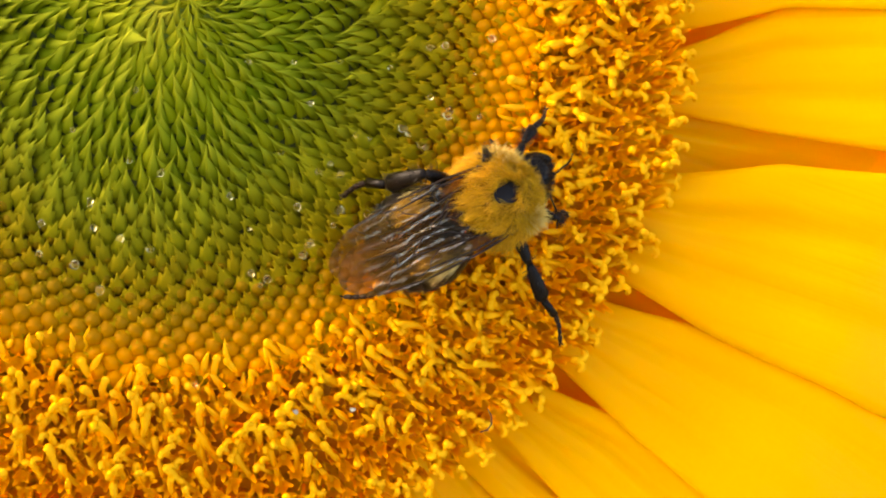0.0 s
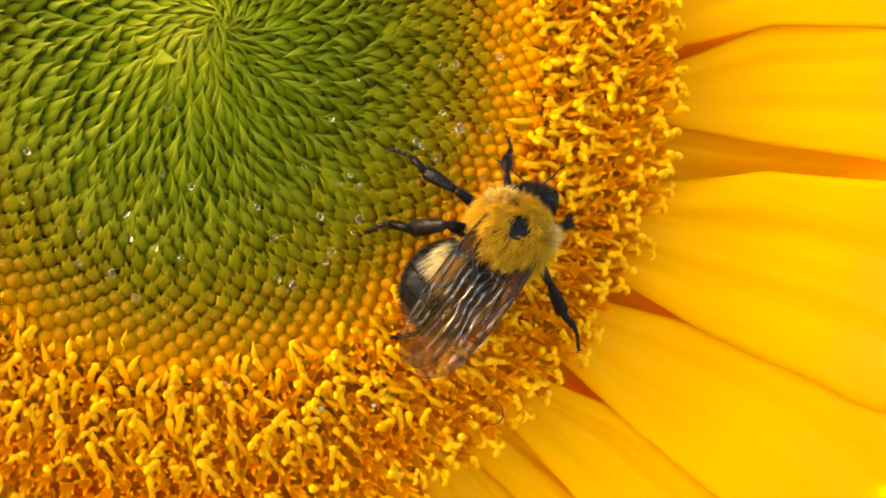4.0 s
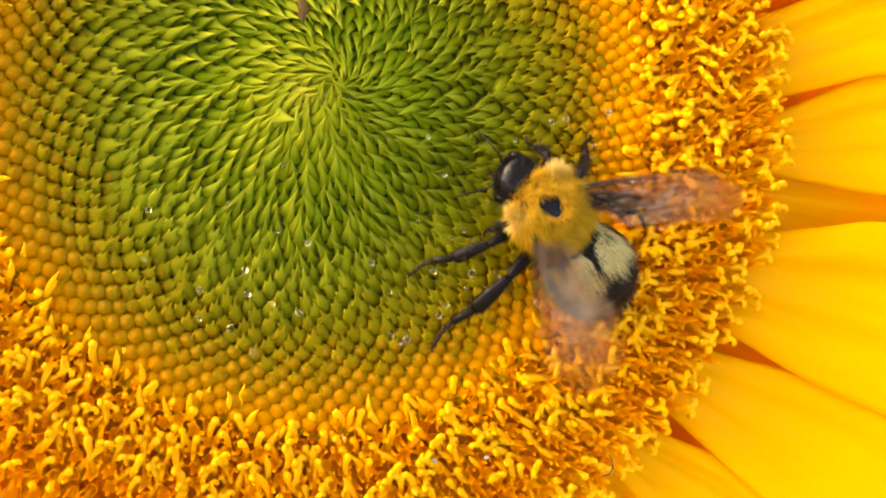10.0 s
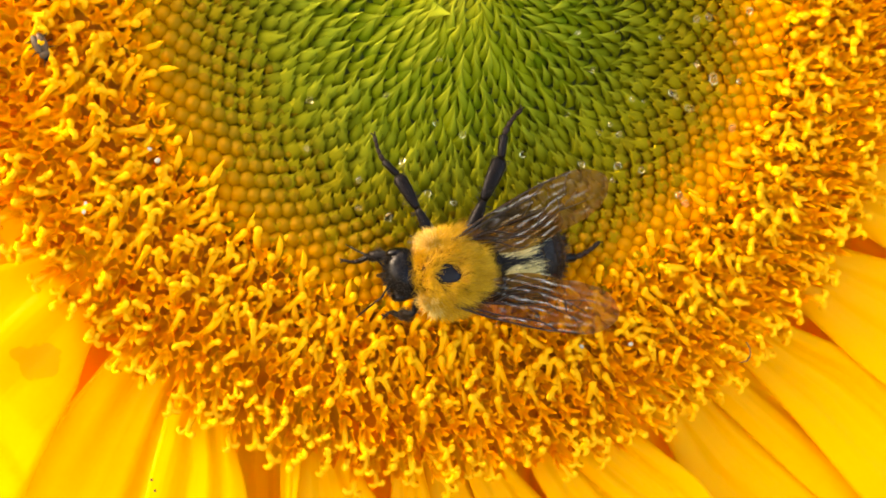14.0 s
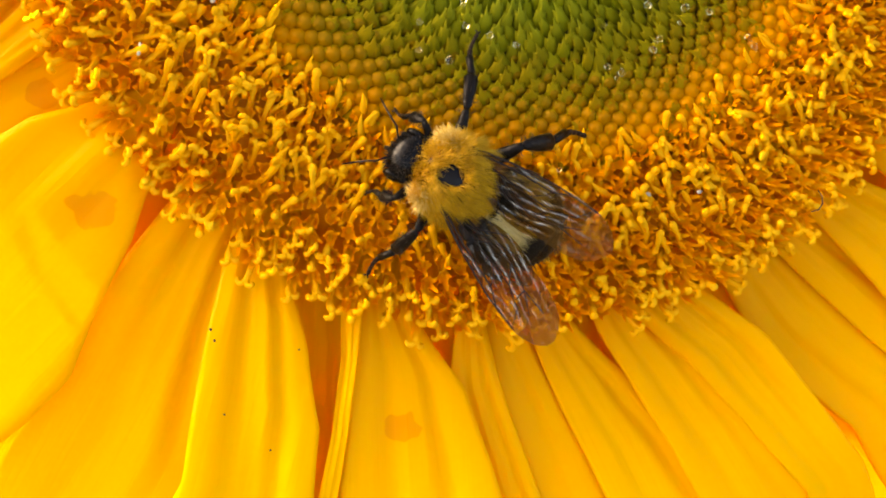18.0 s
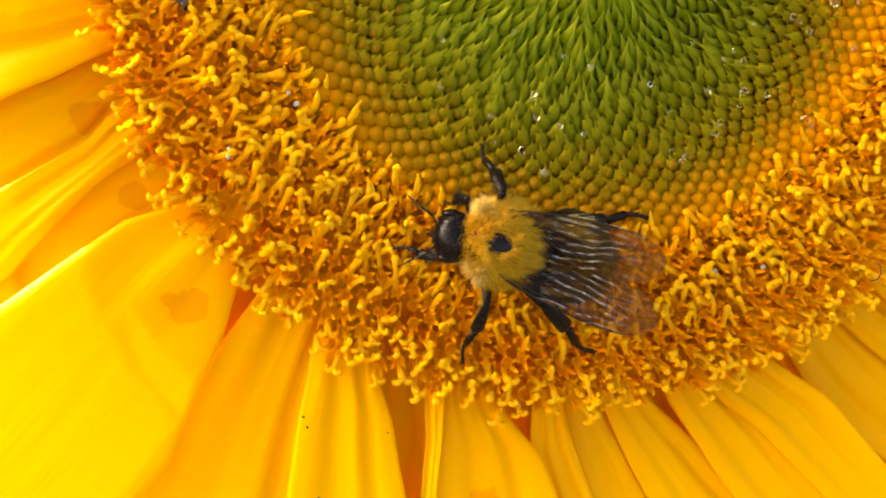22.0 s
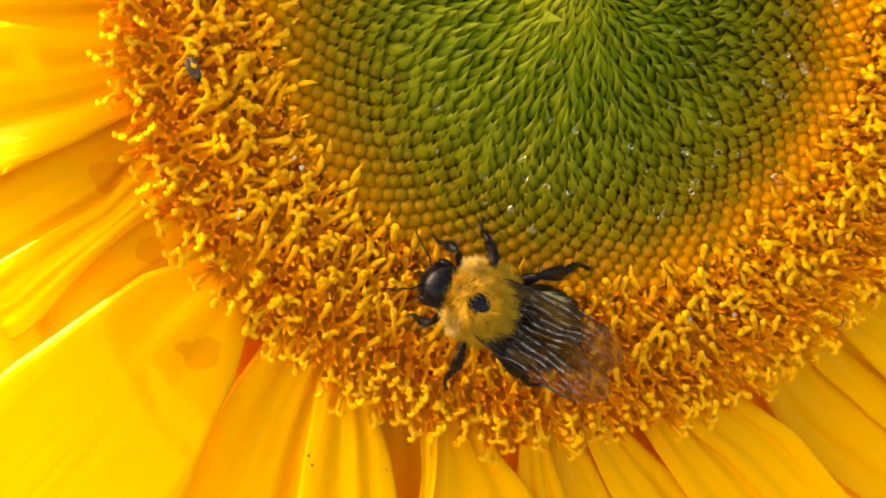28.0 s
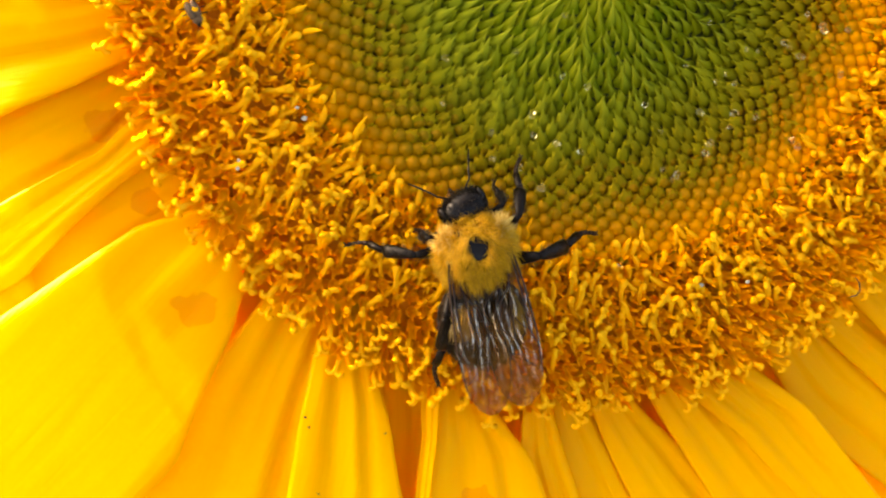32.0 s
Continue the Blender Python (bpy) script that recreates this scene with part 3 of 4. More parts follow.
# ---- the bumblebee: x ahead, y to its left, z up, from the middle of its thorax ----
# seconds, place of the thorax in millimetres, heading, turn of the abdomen, turn of the head
BEE_ROWS = [
    (0, (22.89, -12.83, 3.39), 32.3, 0.0, -40.0),
    (0.5, (23.37, -13.21, 3.38), 29.2, 0.0, -36.0),
    (1, (22.45, -13.02, 3.37), 26.1, 0.0, -31.9),
    (1.5, (22.37, -12.52, 3.38), 31.5, 2.5, -22.5),
    (2, (22.83, -12.84, 3.38), 36.9, 5.0, -13.1),
    (2.5, (23.21, -12.50, 3.44), 43.0, 2.0, 6.9),
    (3, (23.76, -13.17, 3.50), 49.0, -1.0, 26.9),
    (5.5, (20.82, -15.90, 3.28), 81.7, -28.0, 33.3),
    (6, (19.80, -14.06, 3.04), 99.7, -24.0, 19.1),
    (6.5, (19.08, -12.95, 3.05), 104.9, -27.5, 24.0),
    (7, (19.33, -15.45, 3.07), 110.1, -31.0, 28.9),
    (7.5, (18.36, -14.20, 2.87), 108.4, -23.0, 27.4),
    (8, (17.61, -11.48, 2.67), 106.8, -15.0, 25.8),
    (8.5, (14.92, -11.36, 2.63), 111.2, -12.0, 26.9),
    (9, (15.30, -8.91, 2.60), 115.6, -9.0, 27.9),
    (9.5, (15.65, -7.88, 2.60), 128.1, -10.5, 26.1),
    (10, (17.01, -9.03, 2.60), 140.7, -12.0, 24.3),
    (10.5, (14.69, -12.39, 2.60), 154.8, -13.5, 24.9),
    (11, (10.13, -14.37, 2.60), 169.0, -15.0, 25.4),
    (11.5, (5.74, -14.08, 2.60), 171.4, -12.0, 11.3),
    (12, (2.87, -14.59, 2.60), 173.9, -9.0, -2.7),
    (12.5, (3.30, -18.80, 2.60), 179.4, 0.0, 3.0),
    (13, (1.37, -19.73, 2.60), 184.9, 9.0, 8.7),
    (13.5, (-1.20, -22.39, 2.66), 185.4, 10.5, 7.6),
    (14, (-2.36, -23.85, 2.72), 186.0, 12.0, 6.5),
    (14.5, (-3.79, -24.03, 2.74), 185.9, 11.0, 14.9),
    (16.5, (-6.76, -27.95, 3.21), 171.7, 1.0, -0.7),
    (17, (-9.09, -30.68, 3.50), 151.7, -3.0, -26.7),
    (17.5, (-5.95, -29.91, 3.40), 154.6, -4.5, -15.5),
    (18, (-6.92, -29.21, 3.29), 157.4, -6.0, -4.3),
    (18.5, (-7.59, -28.57, 3.29), 162.7, -9.0, -3.0),
    (19, (-7.92, -28.96, 3.30), 167.9, -12.0, -1.6),
    (19.5, (-6.10, -28.76, 3.30), 170.2, -10.0, 1.7),
    (20, (-6.48, -29.09, 3.30), 172.5, -8.0, 5.1),
    (21, (-9.83, -27.46, 3.22), 178.0, -4.0, 17.0),
    (21.5, (-9.73, -25.87, 3.21), 175.8, -4.0, 8.9),
    (22, (-9.51, -27.41, 3.19), 173.5, -4.0, 0.9),
    (23, (-9.81, -27.55, 3.23), 176.3, -3.0, 14.9),
    (24, (-10.50, -27.59, 3.25), 174.3, -3.0, 5.6),
    (25, (-9.71, -28.53, 3.33), 176.4, -2.0, -3.3),
    (25.5, (-11.10, -28.70, 3.40), 175.7, -2.0, -9.0),
    (27.5, (-12.19, -27.81, 3.35), 168.4, -2.0, 0.3),
    (28, (-10.47, -27.57, 3.28), 157.6, -1.0, -7.0),
    (29, (-13.25, -26.41, 3.24), 154.8, -3.0, -2.3),
    (30, (-13.44, -25.00, 3.07), 129.9, -6.0, -3.8),
    (31, (-13.79, -25.26, 3.09), 123.5, -5.0, 1.9),
    (32, (-11.23, -26.91, 3.15), 106.7, -8.0, 16.0),
]

# seconds, turn of the left wing, turn of the right wing
WING_ROWS = [
    (0, 181.8, -186.0),
    (1, 182.6, -186.0),
    (2, 184.0, -182.0),
    (3, 184.0, -181.6),
    (5.5, 177.0, -186.0),
    (6, 107.9, -141.0),
    (7, 74.7, -146.6),
    (8, 93.2, -139.1),
    (9, 96.6, -120.4),
    (10, 145.5, -132.9),
    (11, 70.0, -167.6),
    (12, 128.4, -129.9),
    (12.3, 150.0, -138.0),
    (12.6, 162.0, -142.0),
    (13, 165.1, -143.4),
    (14, 168.9, -154.6),
    (14.5, 162.8, -163.3),
    (16.5, 140.5, -161.3),
    (17, 151.3, -176.2),
    (18, 149.6, -184.8),
    (19, 160.6, -181.1),
    (20, 155.8, -186.0),
    (21, 158.1, -186.0),
    (22, 165.5, -186.0),
    (23, 168.7, -186.0),
    (24, 170.6, -185.4),
    (25, 177.6, -176.4),
    (25.5, 183.4, -173.4),
    (27.5, 178.6, -182.3),
    (28, 173.1, -185.1),
    (29, 176.6, -184.6),
    (30, 181.1, -186.0),
    (31, 178.7, -186.0),
    (32, 177.0, -183.0),
]

# seconds, the foot beside the thorax
LEG_L1 = [
    (0, 6.82, 4.19),
    (1, 6.75, 4.80),
    (2, 7.18, 3.43),
    (3, 7.35, 2.73),
    (5.5, 4.14, 7.05),
    (6, 4.87, 5.16),
    (7, 5.16, 4.09),
    (8, 4.83, 3.80),
    (9, 4.69, 3.68),
    (10, 1.78, 4.37),
    (11, 2.45, 5.60),
    (12, 3.06, 7.87),
    (13, 4.34, 3.35),
    (14, 4.49, 3.50),
    (14.5, 4.56, 3.56),
    (16.5, 4.58, 3.58),
    (17, 4.59, 3.59),
    (18, 4.60, 3.60),
    (19, 4.60, 3.60),
    (20, 4.60, 3.60),
    (21, 4.60, 3.60),
    (22, 7.30, 1.53),
    (23, 6.94, 1.41),
    (24, 6.40, 1.77),
    (25, 5.32, 2.87),
    (25.5, 4.89, 3.31),
    (27.5, 4.72, 3.48),
    (28, 4.16, 3.74),
    (29, 2.29, 3.56),
    (30, 1.97, 3.62),
    (31, 1.74, 2.92),
    (32, 2.18, 3.98),
]

# seconds, the foot beside the thorax
LEG_L2 = [
    (0, 2.09, 3.91),
    (1, 1.95, 3.77),
    (2, 0.60, 11.58),
    (3, -3.13, 11.90),
    (5.5, 4.60, 10.03),
    (6, 5.50, 7.35),
    (7, 3.60, 11.93),
    (8, -0.21, 11.79),
    (9, -1.67, 9.79),
    (10, 3.96, 10.78),
    (11, -2.34, 7.23),
    (12, -5.48, 7.39),
    (13, -2.24, 4.47),
    (14, -0.81, 3.79),
    (14.5, -0.61, 3.89),
    (16.5, 0.24, 6.06),
    (17, -2.74, 4.92),
    (18, 1.77, 9.28),
    (19, 2.11, 9.56),
    (20, 4.29, 8.88),
    (21, 1.16, 10.30),
    (22, 0.48, 9.96),
    (23, 0.87, 9.54),
    (24, -0.12, 9.37),
    (25, 1.25, 8.85),
    (25.5, -0.46, 8.49),
    (27.5, -1.99, 8.63),
    (28, -1.74, 8.34),
    (29, -3.55, 10.70),
    (30, 1.10, 11.10),
    (31, 2.83, 9.30),
    (32, 2.45, 9.86),
]

# seconds, the foot beside the thorax
LEG_L3 = [
    (0, -9.73, 5.44),
    (1, -6.50, 4.32),
    (2, -9.40, 4.83),
    (3, -8.89, 7.40),
    (5.5, -2.71, 10.65),
    (6, -5.57, 8.93),
    (7, 1.48, 11.38),
    (8, -3.52, 10.07),
    (9, -5.29, 10.38),
    (10, -1.38, 13.83),
    (11, -5.05, 8.83),
    (12, -6.52, 6.83),
    (13, -7.11, 6.03),
    (14, -14.34, -1.94),
    (14.5, -16.40, -2.33),
    (16.5, -11.06, 2.37),
    (17, -8.92, 4.25),
    (18, -8.07, 5.00),
    (19, -7.73, 5.30),
    (20, -7.59, 5.42),
    (21, -10.29, 7.81),
    (22, -10.52, 7.87),
    (23, -9.48, 7.85),
    (24, -11.87, 7.87),
    (25, -10.26, 7.32),
    (25.5, -11.78, 6.82),
    (27.5, -12.26, 5.29),
    (28, -9.68, 4.77),
    (29, -8.31, 8.40),
    (30, -10.00, 8.00),
    (31, -10.77, 7.32),
    (32, -11.33, 5.10),
]

# seconds, the foot beside the thorax
LEG_R1 = [
    (0, 4.60, -3.60),
    (1, 4.60, -3.60),
    (2, 4.60, -3.60),
    (3, 4.60, -3.60),
    (5.5, 4.60, -3.60),
    (6, 4.60, -3.60),
    (7, 4.60, -3.60),
    (8, 4.60, -3.60),
    (9, 4.60, -3.60),
    (10, 4.60, -3.60),
    (11, 7.55, -4.44),
    (12, 0.50, -6.04),
    (13, 5.80, -6.22),
    (14, 7.69, -1.16),
    (14.5, 6.52, -1.40),
    (16.5, 4.35, -3.38),
    (17, 4.31, -5.08),
    (18, 5.42, -3.12),
    (19, 3.68, -4.24),
    (20, 5.22, -4.27),
    (21, 2.44, -1.42),
    (22, 3.74, -2.73),
    (23, 4.26, -3.25),
    (24, 4.46, -3.46),
    (25, 2.15, -4.02),
    (25.5, 6.47, -4.00),
    (27.5, 5.35, -3.76),
    (28, 4.90, -3.66),
    (29, 4.72, -3.63),
    (30, 4.65, -3.61),
    (31, 4.62, -3.60),
    (32, 4.61, -3.60),
]

# seconds, the foot beside the thorax
LEG_R2 = [
    (0, -0.43, -12.60),
    (1, 1.57, -12.49),
    (2, -1.38, -12.47),
    (3, -4.88, -11.79),
    (5.5, -1.09, -9.01),
    (6, -3.70, -4.75),
    (7, -1.00, -6.40),
    (8, 0.08, -7.06),
    (9, 0.51, -7.32),
    (10, 0.68, -7.43),
    (11, -2.85, -11.19),
    (12, -3.89, -11.41),
    (13, 0.03, -14.33),
    (14, 5.55, -12.47),
    (14.5, 4.08, -12.64),
    (16.5, 4.70, -11.56),
    (17, 4.46, -10.05),
    (18, 2.23, -11.40),
    (19, 5.81, -10.40),
    (20, 4.69, -9.18),
    (21, 0.36, -8.27),
    (22, 1.31, -7.71),
    (23, 0.31, -8.21),
    (24, 0.14, -8.01),
    (25, 0.46, -8.69),
    (25.5, -0.70, -8.88),
    (27.5, -0.84, -8.59),
    (28, 1.38, -6.71),
    (29, -0.47, -6.97),
    (30, 1.31, -5.87),
    (31, 1.70, -10.22),
    (32, 6.04, -6.28),
]

# seconds, the foot beside the thorax
LEG_R3 = [
    (0, -13.15, -1.22),
    (1, -12.67, -2.97),
    (2, -12.85, -0.49),
    (3, -13.50, 4.05),
    (5.5, -9.90, -1.68),
    (6, -8.46, -3.97),
    (7, -7.88, -4.89),
    (8, -7.65, -5.26),
    (9, -7.56, -5.40),
    (10, -7.52, -5.46),
    (11, -6.93, -3.33),
    (12, -9.50, -7.42),
    (13, -8.30, -6.27),
    (14, -8.78, -15.63),
    (14.5, -9.89, -14.87),
    (16.5, -6.20, -11.44),
    (17, -5.86, -11.43),
    (18, -9.28, -8.19),
    (19, -11.94, -6.17),
    (20, -11.00, -5.11),
    (21, -14.60, -2.84),
    (22, -14.24, -3.82),
    (23, -14.77, -3.48),
    (24, -15.22, -4.11),
    (25, -14.03, -4.51),
    (25.5, -15.31, -5.06),
    (27.5, -14.35, -10.05),
    (28, -9.43, -6.47),
    (29, -12.05, -7.22),
    (30, -9.23, -10.43),
    (31, -7.88, -11.85),
    (32, -2.00, -11.26),
]

LEG_BASE = {1: (1.7, 1.2, -1.5), 2: (0.3, 1.5, -1.7), 3: (-1.4, 1.4, -1.6)}
WING_BASE = (-0.2, 2.4, 1.55)
hair_rng = random.Random(11)


def hairs(spots, length, width, comb, name, mat, parent, label="", wild=0.25):
    """Fine tapered hairs from (place, normal) pairs, combed along a direction."""
    vs, fs = [], []
    g = hair_rng
    for p, nrm in spots:
        ln = length * g.uniform(0.7, 1.15) * (1 + 0.35 * noise.noise(p * 0.9))
        clump = Vector((noise.noise(p * 1.1), noise.noise(p * 1.1 + Vector((7, 0, 0))), noise.noise(p * 1.1 + Vector((0, 9, 0)))))
        d = (nrm + Vector(comb) + clump * 1.15 + Vector((g.gauss(0, wild), g.gauss(0, wild), g.gauss(0, wild)))).normalized()
        bend = Vector(comb) * 0.5 * ln + Vector((g.gauss(0, 0.1), g.gauss(0, 0.1), g.gauss(0, 0.1)))
        side = d.cross(Vector((g.uniform(-1, 1), g.uniform(-1, 1), g.uniform(-1, 1)))).normalized() * width
        other = d.cross(side).normalized() * width
        o = len(vs)
        q = p + d * ln * 0.55 + bend * 0.3
        e = p + d * ln + bend
        b = p - nrm * 0.08
        for c, w in ((b, 1.0), (q, 0.8)):
            vs += [c + side * w, c - side * 0.5 * w + other * 0.87 * w, c - side * 0.5 * w - other * 0.87 * w]
        vs.append(e)
        for j in range(3):
            n2 = (j + 1) % 3
            fs += [(o + j, o + n2, o + 3 + n2, o + 3 + j), (o + 3 + j, o + 3 + n2, o + 6)]
    return part(name, (vs, fs), mat, parent, label)


def on_ball(c, rx, ry, rz, count, keep):
    out = []
    g = hair_rng
    while len(out) < count:
        d = Vector((g.gauss(0, 1), g.gauss(0, 1), g.gauss(0, 1))).normalized()
        p = Vector((d.x * rx, d.y * ry, d.z * rz))
        if keep(p, d):
            out.append((p + Vector(c), Vector((d.x / rx, d.y / ry, d.z / rz)).normalized()))
    return out


bee = new("bumblebee")
tagged(bee, "furry yellow and black bumblebee with smoky wings feeding on the florets", "bee")
thorax = part("thorax", ball(2.75, 2.85, 2.3, 24, 16), chitin_mat, bee, "black thorax under golden fur with a bald spot on top")
bald = Vector((0.6, 0, 2.25))


def off_spot(p, d):
    return math.hypot((p.x - bald.x) / 1.0, p.y / 0.78) > 1 or p.z < 0


hairs(on_ball((0, 0, 0), 2.75, 2.85, 2.3, 10500, lambda p, d: d.z > -0.55 and off_spot(p, d)), 1.2, 0.021, (-0.6, 0, 0.0), "fur", gold_hair, thorax, "golden yellow fur")
tufts = []
for s in (1, -1):
    tufts += on_ball((1.35, s * 2.05, 0.45), 0.8, 0.75, 0.7, 420, lambda p, d, s=s: d.y * s > -0.2 and d.z > -0.4)
hairs(tufts, 0.95, 0.03, (0.05, 0, 0.2), "shoulder_tuft", tuft_hair, thorax, "pale yellow shoulder tufts")
hairs(on_ball((-1.2, 0, -0.3), 1.8, 2.3, 1.8, 420, lambda p, d: d.x < -0.3 and d.z > -0.3), 1.0, 0.026, (-0.4, 0, 0.15), "long_fur", gold_hair, thorax, "long golden fur over the waist")

# head
head = part("head", ball(1.6, 2.1, 1.5, 20, 12), chitin_mat, bee, "black shining head tucked down", at(3.45, 0, -0.8))
for s in (1, -1):
    part("eye", ball(0.85, 0.42, 1.0, 14, 10), chitin_mat, head, "dark glossy compound eye", at(0.4, s * 1.75, 0.0))
    ant = [(0.8, s * 0.45, 0.7), (1.3, s * 0.9, 1.1), (1.7, s * 1.5, 1.35), (2.3, s * 1.8, 1.2), (3.0, s * 2.2, 0.9), (3.7, s * 2.6, 0.5), (4.2, s * 2.9, 0.2)]
    part("antenna", tube(ant, [0.08, 0.07, 0.08, 0.08, 0.08, 0.07, 0.04], 6), leg_mat, head, "thin black antenna")
part("proboscis", tube([(0.9, 0, -0.9), (1.7, 0, -1.3), (2.5, 0, -2.0), (2.7, 0, -2.8)], [0.3, 0.25, 0.16, 0.08], 8), tarsus_mat, head, "dark tongue")
hairs(on_ball((0, 0, 0), 1.55, 2.05, 1.45, 1300, lambda p, d: d.z > -0.2 and abs(d.y) < 0.85), 0.42, 0.02, (-0.1, 0, 0.1), "head_hair", black_hair, head)

# abdomen, hinged at the waist
abdomen = part("abdomen", tube([(0.6, 0, 0.0), (-0.3, 0, 0), (-0.9, 0, -0.1)], [0.9, 0.8, 1.3], 12), chitin_mat, bee, "", at(-2.3, 0, -0.4))
AB = (4.15, 3.75, 2.65)
AC = (-4.0, 0, -0.75)


def ring_geo(x0, x1):
    """One plate of the abdomen, its rear edge a little proud."""
    prof = []
    for i in range(6):
        u = i / 5
        x = x0 + (x1 - x0) * u
        w = math.sqrt(max(0.0, 1 - x * x)) * (1.0 + 0.03 * u)
        prof.append((x, w))
    prof.append((x1 + 0.01, math.sqrt(max(0.0, 1 - x1 * x1)) * 0.96))
    vs, fs = [], []
    nseg = 32
    for x, w in prof:
        for j in range(nseg):
            a = 2 * math.pi * j / nseg
            vs.append(Vector((AC[0] + AB[0] * x, AC[1] + AB[1] * w * math.cos(a), AC[2] + AB[2] * w * math.sin(a) - 0.25 * max(0, -x))))
    for i in range(len(prof) - 1):
        for j in range(nseg):
            a, b = i * nseg + j, i * nseg + (j + 1) % nseg
            fs.append((a, b, b + nseg, a + nseg))
    return vs, fs


EDGES = [0.97, 0.55, 0.1, -0.32, -0.64, -0.86, -0.995]
for i in range(6):
    part("abdomen_plate", ring_geo(EDGES[i], EDGES[i + 1]), tip_mat if i == 5 else rump_mat, abdomen, "reddish-brown tip" if i == 5 else "")


def ab_hair(count, keep):
    return on_ball(AC, AB[0], AB[1], AB[2], count, keep)


hairs(ab_hair(3600, lambda p, d: 0.2 + 0.15 * noise.noise(p) < d.x < 0.97 and d.z > 0.15 and abs(d.y) < 0.74 and abs(d.y) > 0.02 + 0.16 * max(0, 0.45 - d.x)), 1.2, 0.028, (-1.9, 0, -0.15), "pale_band", pale_hair, abdomen, "broad pale yellow band of fur")
hairs(ab_hair(1100, lambda p, d: (d.x < 0.2 or d.z < 0.05) and d.z > -0.4), 0.34, 0.02, (-1.2, 0, -0.1), "black_hair", black_hair, abdomen, "short black hair")
hairs(ab_hair(160, lambda p, d: abs(d.y) < 0.07 and d.z > 0.3 and d.x > 0.1), 0.9, 0.03, (-0.9, 0, 0), "black_hair", black_hair, abdomen, "dark hair between the pale halves")


# wings: x from root to tip, the leading edge at -y on the left side
def outline(pts, n=40):
    """A smooth closed line through a few points."""
    out = []
    m = len(pts)
    for i in range(n):
        u = i / n * m
        k, f = int(u), u - int(u)
        p = [Vector((*pts[(k + d) % m], 0)) for d in (-1, 0, 1, 2)]
        out.append(0.5 * ((2 * p[1]) + (p[2] - p[0]) * f + (2 * p[0] - 5 * p[1] + 4 * p[2] - p[3]) * f * f + (3 * p[1] - p[0] - 3 * p[2] + p[3]) * f ** 3))
    return out


def pleat(x, y):
    return 0.09 * math.sin(y * 3.3 + x * 0.25) * min(1.0, x / 4.0) + 0.05 * math.sin((y - 0.1 * x) * 9.0) * max(0.0, min(1.0, (x - 4.0) / 3.0)) + 0.015 * x - 0.005 * x * x


def membrane(pts, s):
    """A thin pleated membrane."""
    line = outline(pts)
    xs = [p.x for p in line]
    x0, x1 = min(xs), max(xs)
    nu, nv = 34, 30
    vs, fs = [], []
    for i in range(nu + 1):
        x = x0 + (x1 - x0) * (0.004 + 0.992 * i / nu)
        ys = []
        for k in range(len(line)):
            a, b = line[k], line[(k + 1) % len(line)]
            if (a.x - x) * (b.x - x) <= 0 and a.x != b.x:
                ys.append(a.y + (b.y - a.y) * (x - a.x) / (b.x - a.x))
        lo, hi = min(ys), max(ys)
        for j in range(nv + 1):
            y = lo + (hi - lo) * j / nv
            z = pleat(x, y)
            vs.append(Vector((x, s * y, z)))
    sN, m = nv + 1, len(vs)
    vs += [p - Vector((0, 0, 0.03)) for p in vs]
    for i in range(nu):
        for j in range(nv):
            a = i * sN + j
            fs.append((a, a + sN, a + sN + 1, a + 1))
            fs.append((m + a, m + a + 1, m + a + sN + 1, m + a + sN))
    return vs, fs


FORE = [(0, -0.25), (3.0, -0.75), (7.0, -1.0), (10.6, -0.75), (12.6, 0.5), (12.7, 1.7), (11.4, 2.9), (8.6, 3.2), (6.0, 2.7), (3.2, 1.5), (0.6, 0.35)]
HIND = [(0, -0.1), (3.0, -0.2), (6.2, 0.2), (8.4, 1.1), (8.6, 2.0), (7.2, 2.7), (4.6, 2.5), (2.0, 1.4), (0.3, 0.4)]
VEINS = [[(0, -0.2), (3, -0.68), (7, -0.93), (10.4, -0.72)], [(0, 0.0), (3.2, -0.35), (6.6, -0.35), (8.2, -0.85)], [(0.2, 0.2), (2.8, 0.5), (5.4, 0.75), (6.4, 0.1), (6.6, -0.3)],
         [(2.8, 0.5), (4.2, 1.5), (6.2, 1.9), (8.4, 1.6), (10.2, 0.9)], [(5.4, 0.75), (7.4, 0.9), (9.2, 0.4), (10.0, -0.6)], [(6.2, 1.9), (7.4, 0.9)], [(8.4, 1.6), (8.6, 0.7)], [(1.0, 0.3), (3.0, 1.2), (5.4, 2.3)], [(8.4, 1.6), (10.6, 1.9)]]
HVEINS = [[(0, 0.0), (3, -0.1), (6.0, 0.3), (8.0, 1.1)], [(0.3, 0.2), (3.0, 0.8), (5.4, 1.3), (7.8, 1.9)], [(3.0, 0.8), (4.2, 1.9), (5.0, 2.4)], [(5.4, 1.3), (5.6, 0.3)]]


def vein_geo(line, s, w):
    pts = [Vector((*p, 0)) for p in line]
    fine = []
    for i in range(len(pts) - 1):
        for f in (0, 0.33, 0.67):
            fine.append(pts[i].lerp(pts[i + 1], f))
    fine.append(pts[-1])
    out = []
    for p in fine:
        z = pleat(p.x, p.y)
        out.append((p.x, s * p.y, z + 0.01))
    return tube(out, [w * (1 - 0.5 * i / len(out)) for i in range(len(out))], 5)


